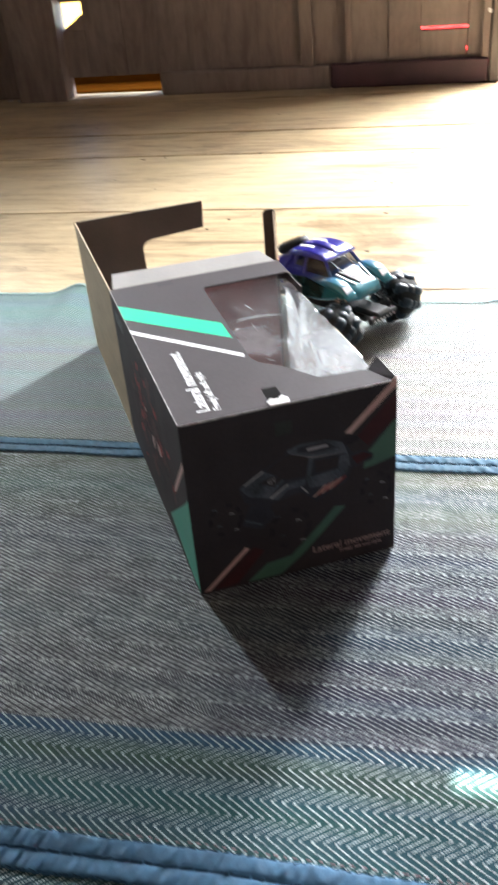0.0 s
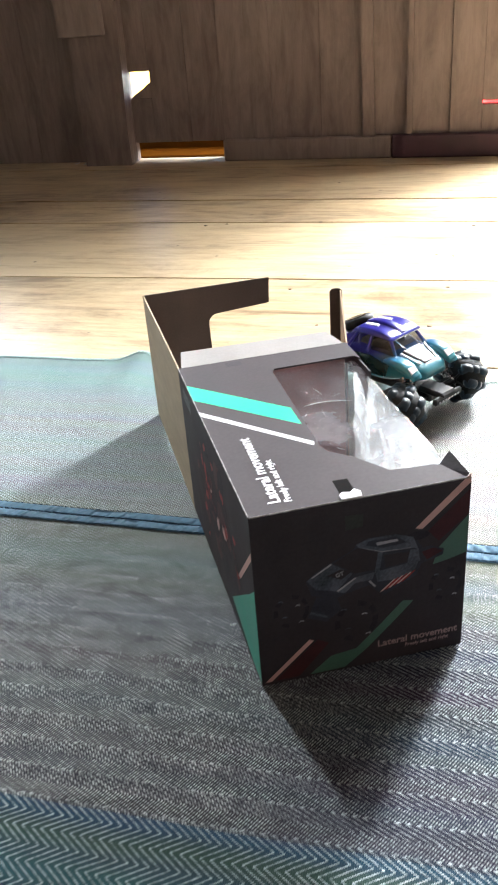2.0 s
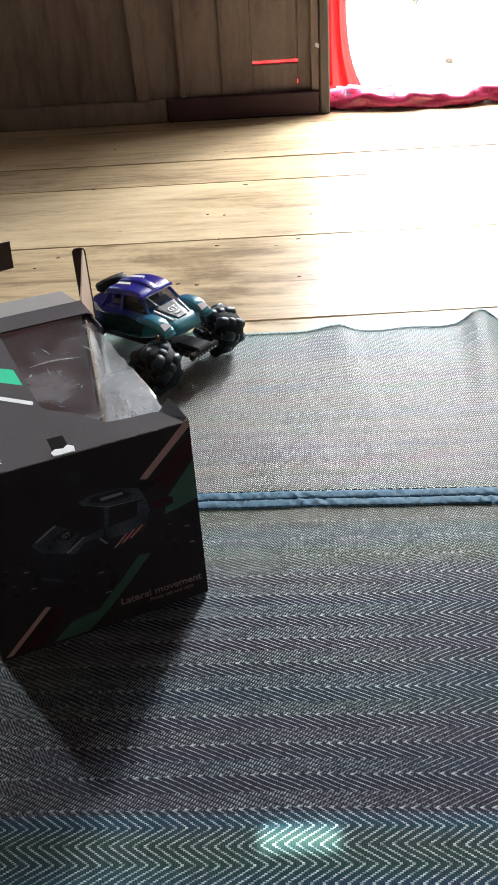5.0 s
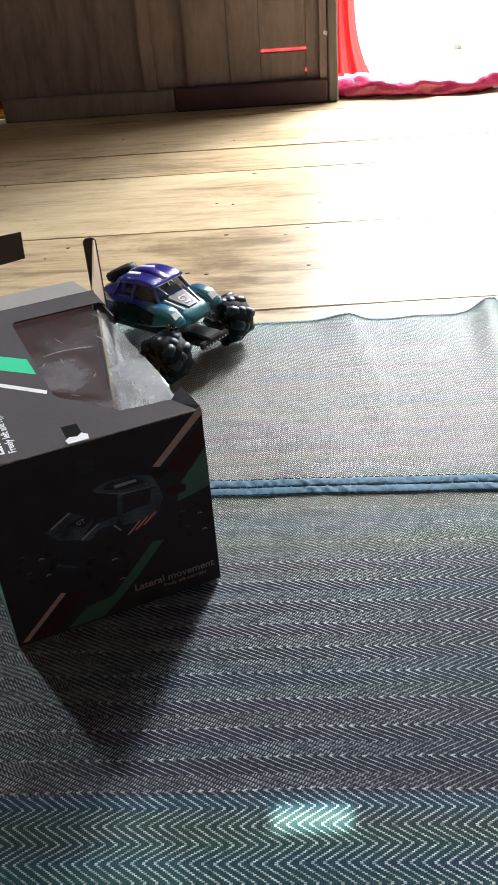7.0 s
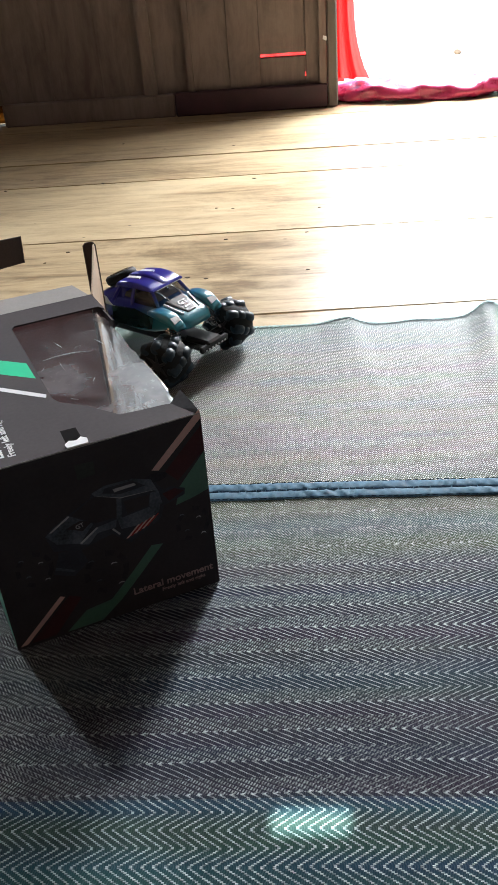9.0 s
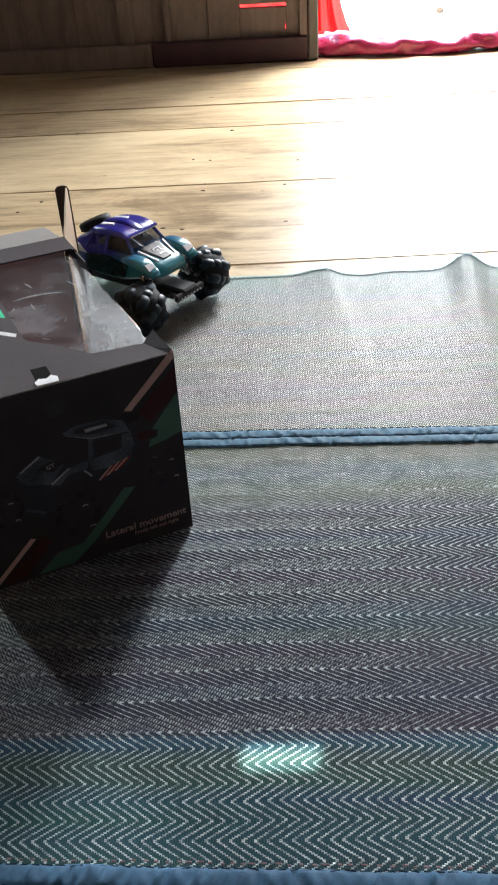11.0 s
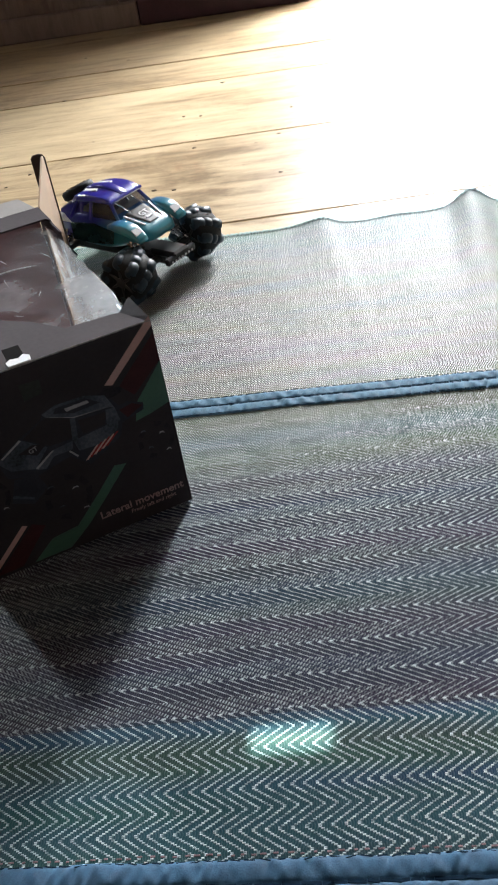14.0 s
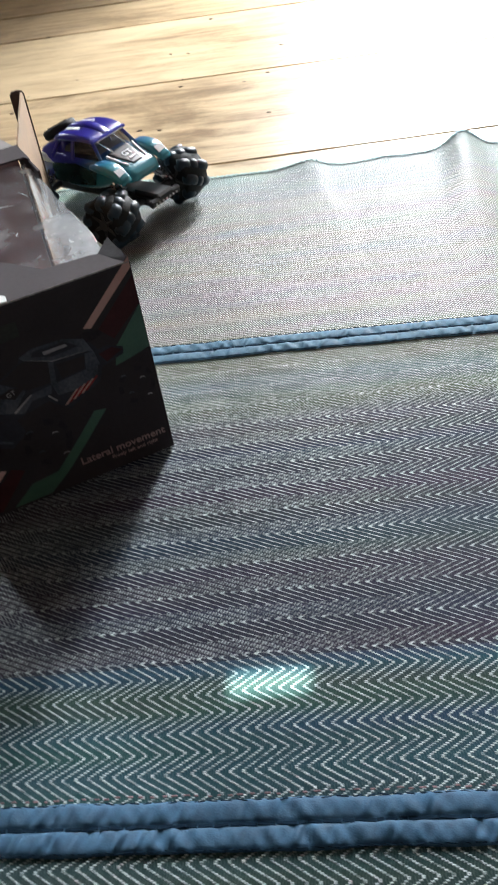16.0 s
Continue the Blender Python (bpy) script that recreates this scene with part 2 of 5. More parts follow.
    thread_col = mix(nt, worn, (0.28, 0.37, 0.39, 1), (0.44, 0.51, 0.50, 1))
    thread_col = mix(nt, math_node(nt, "MULTIPLY", middle, 0.35), thread_col, (0.53, 0.57, 0.61, 1))
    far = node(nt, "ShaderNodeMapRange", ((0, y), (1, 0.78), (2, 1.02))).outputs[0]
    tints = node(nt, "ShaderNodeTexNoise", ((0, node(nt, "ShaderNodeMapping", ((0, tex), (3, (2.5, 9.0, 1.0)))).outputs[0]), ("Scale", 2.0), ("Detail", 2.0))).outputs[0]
    # these back thread tints are raised to hold part of the sheen from behind
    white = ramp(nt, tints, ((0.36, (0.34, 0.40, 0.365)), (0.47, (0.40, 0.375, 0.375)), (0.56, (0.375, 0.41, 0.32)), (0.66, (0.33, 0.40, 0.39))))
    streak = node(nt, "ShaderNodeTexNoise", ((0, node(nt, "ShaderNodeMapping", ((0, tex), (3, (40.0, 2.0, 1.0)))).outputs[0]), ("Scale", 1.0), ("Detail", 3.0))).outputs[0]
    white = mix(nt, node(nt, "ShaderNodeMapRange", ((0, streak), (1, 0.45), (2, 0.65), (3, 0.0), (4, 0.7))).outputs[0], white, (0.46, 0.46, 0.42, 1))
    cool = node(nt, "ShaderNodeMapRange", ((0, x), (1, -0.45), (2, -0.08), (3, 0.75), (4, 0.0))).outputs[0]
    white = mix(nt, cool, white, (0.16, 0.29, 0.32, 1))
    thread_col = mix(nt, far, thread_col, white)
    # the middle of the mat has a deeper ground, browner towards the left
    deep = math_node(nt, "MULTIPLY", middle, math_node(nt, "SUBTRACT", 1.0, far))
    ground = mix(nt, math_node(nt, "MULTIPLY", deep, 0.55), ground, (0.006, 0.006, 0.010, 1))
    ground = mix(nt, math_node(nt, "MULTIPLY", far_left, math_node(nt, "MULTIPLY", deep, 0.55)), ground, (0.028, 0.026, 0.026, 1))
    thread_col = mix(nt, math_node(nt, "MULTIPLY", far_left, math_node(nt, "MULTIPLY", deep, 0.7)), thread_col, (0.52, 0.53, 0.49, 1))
    # back-lit sheen put into the back strip's colour as a slight pale lift
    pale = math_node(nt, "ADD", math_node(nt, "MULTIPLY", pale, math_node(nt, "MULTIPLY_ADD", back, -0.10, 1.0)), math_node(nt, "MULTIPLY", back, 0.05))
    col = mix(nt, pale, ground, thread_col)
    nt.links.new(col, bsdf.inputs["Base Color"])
    nt.links.new(math_node(nt, "MULTIPLY_ADD", pale, -0.36, 0.74), bsdf.inputs["Roughness"])
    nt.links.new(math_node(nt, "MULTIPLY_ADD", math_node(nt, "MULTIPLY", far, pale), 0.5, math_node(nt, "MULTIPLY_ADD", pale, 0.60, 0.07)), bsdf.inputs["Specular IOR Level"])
    bsdf.inputs["Sheen Weight"].default_value = 0.06
    bsdf.inputs["Sheen Roughness"].default_value = 0.3
    height = math_node(nt, "MULTIPLY_ADD", fuzz, 0.35, pale)
    b = node(nt, "ShaderNodeBump", (("Strength", 1.0), ("Distance", 0.0009), ("Height", height)))
    nt.links.new(b.outputs[0], bsdf.inputs["Normal"])
    return m


def clear_film():
    """Creased, dusty clear packing film with some haze painted in."""
    m, nt, bsdf = shader("clear_film")
    out = nt.nodes["Material Output"]
    co = coords(nt)
    crease = node(nt, "ShaderNodeTexNoise", ((0, co), ("Scale", 14.0), ("Detail", 2.0), ("Distortion", 0.8))).outputs[0]
    bump = node(nt, "ShaderNodeBump", (("Strength", 1.0), ("Distance", 0.0005), ("Height", crease))).outputs[0]
    gloss = node(nt, "ShaderNodeBsdfGlossy", (("Roughness", 0.08), ("Normal", bump)))
    dry = node(nt, "ShaderNodeBsdfDiffuse", (("Color", (0.68, 0.77, 0.84, 1)),))
    lit = node(nt, "ShaderNodeBsdfTranslucent", (("Color", (0.84, 0.88, 0.90, 1)),))
    dust_haze = node(nt, "ShaderNodeMixShader", ((0, 0.8), (1, dry.outputs[0]), (2, lit.outputs[0])))
    clear = node(nt, "ShaderNodeBsdfTransparent", (("Color", (0.93, 0.94, 0.95, 1)),))
    smear = node(nt, "ShaderNodeTexNoise", ((0, co), ("Scale", 20.0), ("Detail", 4.0), ("Roughness", 0.5))).outputs[0]
    fleck = node(nt, "ShaderNodeTexNoise", ((0, co), ("Scale", 150.0), ("Detail", 4.0), ("Roughness", 0.6), ("Distortion", 0.4))).outputs[0]
    fleck = node(nt, "ShaderNodeMapRange", ((0, fleck), (1, 0.60), (2, 0.72), (3, 0.0), (4, 0.30))).outputs[0]
    veil = node(nt, "ShaderNodeMapRange", ((0, smear), (1, 0.40), (2, 0.66), (3, 0.09), (4, 0.42))).outputs[0]
    veil = math_node(nt, "ADD", veil, math_node(nt, "MULTIPLY", fleck, smear))
    # extra haze painted on the upright side, for the door light behind it
    upright = node(nt, "ShaderNodeSeparateXYZ", ((0, node(nt, "ShaderNodeTexCoord").outputs["Object"]),)).outputs[2]
    veil = math_node(nt, "ADD", veil, node(nt, "ShaderNodeMapRange", ((0, upright), (1, 0.176), (2, 0.168), (3, 0.0), (4, 0.06))).outputs[0])
    a = node(nt, "ShaderNodeMixShader", ((0, veil), (1, clear.outputs[0]), (2, dust_haze.outputs[0])))
    edge = node(nt, "ShaderNodeLayerWeight", (("Blend", 0.5), ("Normal", bump))).outputs["Facing"]
    fres = math_node(nt, "MULTIPLY_ADD", math_node(nt, "POWER", edge, 3.0), 0.45, 0.04)
    b = node(nt, "ShaderNodeMixShader", ((0, fres), (1, a.outputs[0]), (2, gloss.outputs[0])))
    nt.links.new(b.outputs[0], out.inputs[0])
    return m


def car_paint():
    """Blue lacquer that runs to teal towards the nose."""
    m, nt, bsdf = shader("blue_lacquer")
    tex = node(nt, "ShaderNodeTexCoord").outputs["Object"]
    xyz = node(nt, "ShaderNodeSeparateXYZ", ((0, tex),))
    f = node(nt, "ShaderNodeMapRange", ((0, math_node(nt, "MULTIPLY_ADD", xyz.outputs[2], -1.6, xyz.outputs[0])), (1, -0.21), (2, -0.075))).outputs[0]
    n = node(nt, "ShaderNodeTexNoise", ((0, tex), ("Scale", 35.0), ("Detail", 3.0))).outputs[0]
    f = math_node(nt, "ADD", f, math_node(nt, "MULTIPLY_ADD", n, 0.2, -0.1))
    nt.links.new(ramp(nt, f, ((0.05, (0.012, 0.008, 0.22)), (0.45, (0.015, 0.02, 0.30)), (0.66, (0.012, 0.09, 0.22)), (0.95, (0.02, 0.21, 0.27)))), bsdf.inputs["Base Color"])
    bsdf.inputs["Roughness"].default_value = 0.28
    bsdf.inputs["Coat Weight"].default_value = 0.7
    bsdf.inputs["Coat Roughness"].default_value = 0.08
    return m


FLOOR = plank_wood("varnished_pale_boards", (0.205, 0.142, 0.082), (0.435, 0.330, 0.200), (0.585, 0.47, 0.300), 0.345, spec=0.42)
WALL_WOOD = plank_wood("dark_weathered_boards", (0.160, 0.117, 0.103), (0.215, 0.163, 0.144), (0.270, 0.212, 0.187), 0.65, along="z", marks=False, spec=0.3)
ROOF_WOOD = plank_wood("dull_ceiling_boards", (0.09, 0.073, 0.06), (0.13, 0.105, 0.09), (0.17, 0.14, 0.12), 0.7, marks=False)
PLAIN_WALL = plank_wood("grey_brown_wall_boards", (0.08, 0.066, 0.058), (0.11, 0.093, 0.083), (0.15, 0.13, 0.117), 0.7, along="z", marks=False)
MAT = woven_mat()
TAPE = surface("blue_cotton_tape", (0.056, 0.142, 0.215), 0.75, vary=0.25, size=120, bump=0.0002, bump_size=900, spec=0.35)
DEEP_TAPE = surface("deep_blue_cotton_tape", (0.030, 0.092, 0.165), 0.75, vary=0.25, size=120, bump=0.0002, bump_size=900, spec=0.35)
DARK_THREAD = surface("dark_blue_thread", (0.008, 0.022, 0.042), 0.9, vary=0.3, size=200, spec=0.05)
STITCH = surface("teal_overlock_thread", (0.34, 0.48, 0.47), 0.75, vary=0.3, size=200, bump=0.0004, bump_size=900)
PRINT = surface("black_coated_card", (0.044, 0.035, 0.038), 0.62, spec=0.15, vary=0.2, size=30, bump=0.00005, bump_size=300)
KRAFT = surface("grey_brown_card", (0.36, 0.275, 0.175), 0.8, vary=0.18, size=25, bump=0.0001, bump_size=700, stretch=(1, 1, 3))
LINER = surface("dark_brown_card_lining", (0.078, 0.060, 0.056), 0.6, vary=0.2, size=25)
BROWN_CARD = surface("warm_brown_card", (0.25, 0.165, 0.10), 0.7, vary=0.2, size=25)
INNER = surface("red_brown_card_inside", (0.19, 0.100, 0.098), 0.5, vary=0.25, size=25)
PALE_CARD = surface("pale_grey_card", (0.27, 0.25, 0.24), 0.7, vary=0.12, size=25)
GREEN_INK = surface("mint_green_ink", (0.03, 0.58, 0.31), 0.36, vary=0.06, size=30)
DARK_GREEN_INK = surface("deep_green_ink", (0.055, 0.125, 0.085), 0.45, vary=0.2, size=30)
SEA_INK = surface("sea_green_ink", (0.05, 0.30, 0.215), 0.42, vary=0.2, size=30)
WHITE_INK = surface("white_ink", (0.78, 0.77, 0.78), 0.4, vary=0.05)
PINK_INK = surface("dusty_pink_ink", (0.58, 0.34, 0.30), 0.38, vary=0.1)
DULL_PINK_INK = surface("faded_pink_ink", (0.34, 0.22, 0.21), 0.45, vary=0.2, size=90)
MAROON_INK = surface("maroon_ink", (0.06, 0.018, 0.02), 0.55, vary=0.25, spec=0.18)
RED_INK = surface("red_ink", (0.30, 0.035, 0.035), 0.55, vary=0.4, size=120, spec=0.2)
STEEL_BLUE_INK = surface("steel_blue_ink", (0.078, 0.084, 0.102), 0.55, vary=0.8, size=30, spec=0.2)
DARK_BLUE_INK = surface("dark_blue_ink", (0.042, 0.040, 0.051), 0.6, vary=0.3, size=60, spec=0.16)
TYRE_INK = surface("charcoal_ink", (0.030, 0.025, 0.029), 0.6, vary=0.4, size=90, spec=0.15)
GREY_INK = surface("grey_ink", (0.34, 0.31, 0.33), 0.36, vary=0.3, size=90)
DIM_INK = surface("dim_grey_ink", (0.11, 0.12, 0.12), 0.55, vary=0.3, size=90, spec=0.2)
FILM = clear_film()
CREASE_GLARE = surface("crease_glare_white", (0.72, 0.74, 0.76), 0.25, vary=0.3, size=200)
PAINT = car_paint()
RUBBER = surface("black_rubber", (0.007, 0.008, 0.009), 0.65, spec=0.25, vary=0.3, size=60, bump=0.0002, bump_size=500)
BLUE_RUBBER = surface("blue_black_rubber", (0.006, 0.020, 0.033), 0.45, spec=0.38, vary=0.5, size=60, bump=0.0001, bump_size=400)
BLACK_PLASTIC = surface("black_plastic", (0.016, 0.016, 0.018), 0.42, vary=0.2)
VOID = surface("slot_darkness", (0.006, 0.005, 0.005), 0.95, vary=0.1, spec=0.05)
CHROME = surface("silvered_plastic", (0.62, 0.62, 0.64), 0.2, metal=1.0, vary=0.1)
GOLD = surface("dull_gold_plastic", (0.12, 0.08, 0.04), 0.5, metal=0.3, vary=0.15)
WINDOW_TINT = surface("smoked_plastic", (0.02, 0.024, 0.03), 0.12, vary=0.2)
WINDOW_TINT.node_tree.nodes["Principled BSDF"].inputs["Alpha"].default_value = 0.55
WHITE_DECAL = surface("white_decal", (0.75, 0.76, 0.78), 0.25, vary=0.05)
RED_CLOTH = surface("red_curtain_cloth", (0.55, 0.012, 0.03), 0.7, vary=0.2, size=20, bump=0.0004, bump_size=900)
PINK_CLOTH = surface("crimson_satin", (0.40, 0.03, 0.10), 0.28, vary=0.25, size=18, bump=0.001, bump_size=120)
SOIL = surface("dry_bright_ground", (0.74, 0.70, 0.60), 0.9, vary=0.2, size=1.5, bump=0.01, bump_size=20)
LEAF = surface("yellow_green_leaf", (0.22, 0.24, 0.04), 0.5, vary=0.4, size=8)


def thin_red():
    """Cloth that lets daylight through."""
    nt = RED_CLOTH.node_tree
    bsdf, out = nt.nodes["Principled BSDF"], nt.nodes["Material Output"]
    t = node(nt, "ShaderNodeBsdfTranslucent", (("Color", (0.90, 0.045, 0.04, 1)),))
    s = node(nt, "ShaderNodeMixShader", ((0, 0.55), (1, bsdf.outputs[0]), (2, t.outputs[0])))
    nt.links.new(s.outputs[0], out.inputs[0])


thin_red()


# ---------------------------------------------------------------- mesh helpers
def bell(d, w):
    return math.exp(-(d / w) ** 2)


def mesh_object(name, bm, *materials, smooth=False):
    bmesh.ops.recalc_face_normals(bm, faces=bm.faces)
    me = bpy.data.meshes.new(name)
    bm.to_mesh(me)
    bm.free()
    for m in materials:
        me.materials.append(m)
    if smooth:
        for p in me.polygons:
            p.use_smooth = True
    return new(name, me)


def part(name, bm, material, parent, label="", smooth=False, m=None):
    """One mesh as a part of a thing, or of a part."""
    mats = material if isinstance(material, tuple) else (material,)
    ob = mesh_object(name, bm, *mats, smooth=smooth)
    ob.parent = parent
    if m is not None:
        ob.matrix_basis = m
    return tagged(ob, label) if label else ob


def thing(name, label, category, group="", kind="", m=None):
    ob = new(name)
    ob.empty_display_size = 0.05
    if m is not None:
        ob.matrix_basis = m
    return tagged(ob, label, category, group, kind)


def block(bm, a, b, bevel=0.0, m=None, segments=1):
    """A box from corner a to corner b, its edges rounded off."""
    got = bmesh.ops.create_cube(bm, size=1.0)
    vs = got["verts"]
    mid, size = (Vector(a) + Vector(b)) / 2, Vector(b) - Vector(a)
    for v in vs:
        v.co = Vector((v.co.x * size.x, v.co.y * size.y, v.co.z * size.z)) + mid
    if bevel:
        edges = list({e for v in vs for e in v.link_edges})
        got = bmesh.ops.bevel(bm, geom=edges, offset=bevel, segments=segments, affect="EDGES", profile=0.6)
        vs = list({v for f in got["faces"] for v in f.verts} | {v for v in vs if v.is_valid})
    if m is not None:
        bmesh.ops.transform(bm, matrix=m, verts=vs)
    return bm


def prism(bm, points, z0, z1, m=None, under=0):
    """A flat outline in the xy plane made solid from z0 to z1. under: the material of its lower face."""
    low = [bm.verts.new((x, y, z0)) for x, y in points]
    top = [bm.verts.new((x, y, z1)) for x, y in points]
    f = bm.faces.new(low[::-1])
    f.material_index = under
    bm.faces.new(top)
    n = len(points)
    for i in range(n):
        bm.faces.new((low[i], low[(i + 1) % n], top[(i + 1) % n], top[i]))
    if m is not None:
        for v in low + top:
            v.co = m @ v.co
    return bm


def rod(bm, a, b, r, sides=8, r2=None):
    a, b = Vector(a), Vector(b)
    turn = (b - a).to_track_quat("Z", "Y").to_matrix().to_4x4()
    bmesh.ops.create_cone(bm, cap_ends=True, segments=sides, radius1=r, radius2=r if r2 is None else r2, depth=(b - a).length, matrix=Matrix.Translation((a + b) / 2) @ turn)
    return bm


def lathe(bm, profile, sides, m=None):
    """A profile of (radius, height) turned round the z axis."""
    rings = []
    for r, h in profile:
        rings.append([bm.verts.new((r * math.cos(2 * math.pi * k / sides), r * math.sin(2 * math.pi * k / sides), h)) for k in range(sides)])
    for p, q in zip(rings, rings[1:]):
        for k in range(sides):
            bm.faces.new((p[k], p[(k + 1) % sides], q[(k + 1) % sides], q[k]))
    bm.faces.new(rings[0][::-1])
    bm.faces.new(rings[-1])
    if m is not None:
        for ring in rings:
            for v in ring:
                v.co = m @ v.co
    return bm


def sheet(bm, nx, ny, f):
    """A grid of nx by ny cells whose point at (s, t), both from 0 to 1, is f(s, t)."""
    grid = [[bm.verts.new(f(i / nx, j / ny)) for i in range(nx + 1)] for j in range(ny + 1)]
    for j in range(ny):
        for i in range(nx):
            bm.faces.new((grid[j][i], grid[j][i + 1], grid[j + 1][i + 1], grid[j + 1][i]))
    return bm


def loft(bm, rings, closed_ends=True):
    made = [[bm.verts.new(p) for p in ring] for ring in rings]
    n = len(made[0])
    for p, q in zip(made, made[1:]):
        for k in range(n):
            bm.faces.new((p[k], p[(k + 1) % n], q[(k + 1) % n], q[k]))
    if closed_ends:
        bm.faces.new(made[0][::-1])
        bm.faces.new(made[-1])
    return bm


def lettering(name, text, size, material, parent, m, align="LEFT"):
    """Words in the built-in font, as a thin mesh."""
    cu = bpy.data.curves.new(name, "FONT")
    cu.body, cu.size, cu.extrude, cu.align_x, cu.resolution_u, cu.offset = text, size, 0.0001, align, 3, size * 0.018
    tmp = new(name + "_tmp", cu)
    bpy.context.view_layer.update()
    me = bpy.data.meshes.new_from_object(tmp.evaluated_get(bpy.context.evaluated_depsgraph_get()))
    bpy.data.objects.remove(tmp)
    me.materials.clear()
    me.materials.append(material)
    ob = new(name, me)
    ob.parent, ob.matrix_basis = parent, m
    return ob


# ---------------------------------------------------------------- structure: walls, ceiling, outside
X0, X1, Y0, Y1, TOP = -2.30, 1.75, -1.60, 2.84, 2.45
DOOR0, DOOR1, DOOR_TOP = 0.228, 1.20, 1.92

ground = tagged(mesh_object("ground", sheet(bmesh.new(), 60, 60, lambda s, t: Vector(((s - 0.5) * 160, 3.2 + t * t * 300 - (1 - t) * 6.4, -0.30))), SOIL), "dry sunlit earth outside the house", "ground", kind="structure")


def plain_wall(name, label, material, pieces):
    bm = bmesh.new()
    for a, b in pieces:
        block(bm, a, b)
    return tagged(mesh_object(name, bm, material), label, "wall", kind="structure")


HOLE = (-1.023, -0.956, 0.184, 0.260)
GAP = (-1.046, -0.737, 0.056)
WIN = (-2.05, -1.77, 1.0, 1.76)
SLOT = (0.013, 0.141, 0.1345, 0.1455)

front = thing("wall_front", "dark weathered upright board wall with gaps and a knocked-out hole", "wall", kind="structure")
edges = [X0, -2.05, -1.91, -1.77, -1.55, -1.35, -1.165, HOLE[0], HOLE[1], -0.84, GAP[1], -0.585, -0.44, -0.30, -0.187, -0.075, SLOT[0], 0.1375, SLOT[1], DOOR0 - 0.03]
rng = random.Random(11)
for a, b in zip(edges, edges[1:]):
    back = rng.uniform(0.0, 0.008)
    low = GAP[2] if a >= HOLE[0] - 0.001 and b <= GAP[1] + 0.001 else 0.0
    spans = [(low, TOP)]
    if abs(a - HOLE[0]) < 1e-6:
        spans = [(low, HOLE[2]), (HOLE[3], TOP)]
    if abs(a - SLOT[0]) < 1e-6:
        spans = [(0.0, SLOT[2]), (SLOT[3], TOP)]
    if abs(a - 0.1375) < 1e-6:
        spans = [(0.0, 0.076), (0.092, SLOT[2]), (SLOT[3], TOP)]
    if a >= WIN[0] - 0.001 and b <= WIN[1] + 0.001:
        spans = spans[:-1] + [(spans[-1][0], WIN[2]), (WIN[3], TOP)]
    for z0, z1 in spans:
        bm = bmesh.new()
        block(bm, (a + 0.0003, Y1 + back, z0), (b - 0.0003, Y1 + 0.028 + back, z1), 0.0008 if b - a > 0.01 else 0.0003)
        part("plank", bm, WALL_WOOD, front)
bm = bmesh.new()
block(bm, (DOOR0, Y1, DOOR_TOP), (DOOR1, Y1 + 0.03, TOP), 0.002)
part("plank", bm, WALL_WOOD, front)
bm = bmesh.new()
block(bm, (DOOR1, Y1, 0), (X1, Y1 + 0.03, TOP), 0.002)
part("plank", bm, WALL_WOOD, front)

plain_wall("wall_left", "plain grey-brown board wall", PLAIN_WALL,
           [((X0 - 0.05, Y0, 0), (X0, Y1 + 0.03, TOP))])
plain_wall("wall_right", "plain grey-brown board wall", PLAIN_WALL, [((X1, Y0, 0), (X1 + 0.05, Y1 + 0.03, TOP))])
plain_wall("wall_back", "plain grey-brown board wall behind the mat", PLAIN_WALL, [((X0 - 0.05, Y0 - 0.05, 0), (X1 + 0.05, Y0, TOP))])

# dark backing battens that close the joints between the boards
bm = bmesh.new()
for x0, x1, z0, z1 in ((X0, WIN[0], 0, TOP), (WIN[0], WIN[1], 0, WIN[2]), (WIN[1], HOLE[0] - 0.01, 0, TOP), (HOLE[0] - 0.01, HOLE[1] + 0.01, GAP[2], HOLE[2] - 0.004), (HOLE[0] - 0.01, HOLE[1] + 0.01, HOLE[3] + 0.004, TOP), (HOLE[1] + 0.01, GAP[1], GAP[2], TOP),
                       (WIN[0], WIN[1], WIN[3], TOP),
                       (GAP[1], SLOT[0], 0, TOP), (SLOT[0], 0.137, 0, SLOT[2] - 0.002), (0.137, SLOT[1], 0, 0.075), (0.137, SLOT[1], 0.093, SLOT[2] - 0.002), (SLOT[0], SLOT[1], SLOT[3] + 0.002, TOP), (SLOT[1], DOOR0 - 0.03, 0, TOP)):
    block(bm, (x0, Y1 + 0.040, z0), (x1, Y1 + 0.046, z1))
part("backing", bm, WALL_WOOD, front)
bm = prism(bmesh.new(), ((HOLE[1] + 0.002, HOLE[2] - 0.002), (HOLE[1] + 0.002, 0.229), (-0.966, 0.224), (-0.980, 0.213), (-0.996, 0.203), (-1.012, 0.194), (HOLE[0] - 0.001, HOLE[2] - 0.002)), 0.0, 0.012, Matrix.Translation((0, Y1 + 0.020, 0)) @ Matrix(((1, 0, 0, 0), (0, 0, -1, 0), (0, 1, 0, 0), (0, 0, 0, 1))))
part("splinter", bm, WALL_WOOD, front)

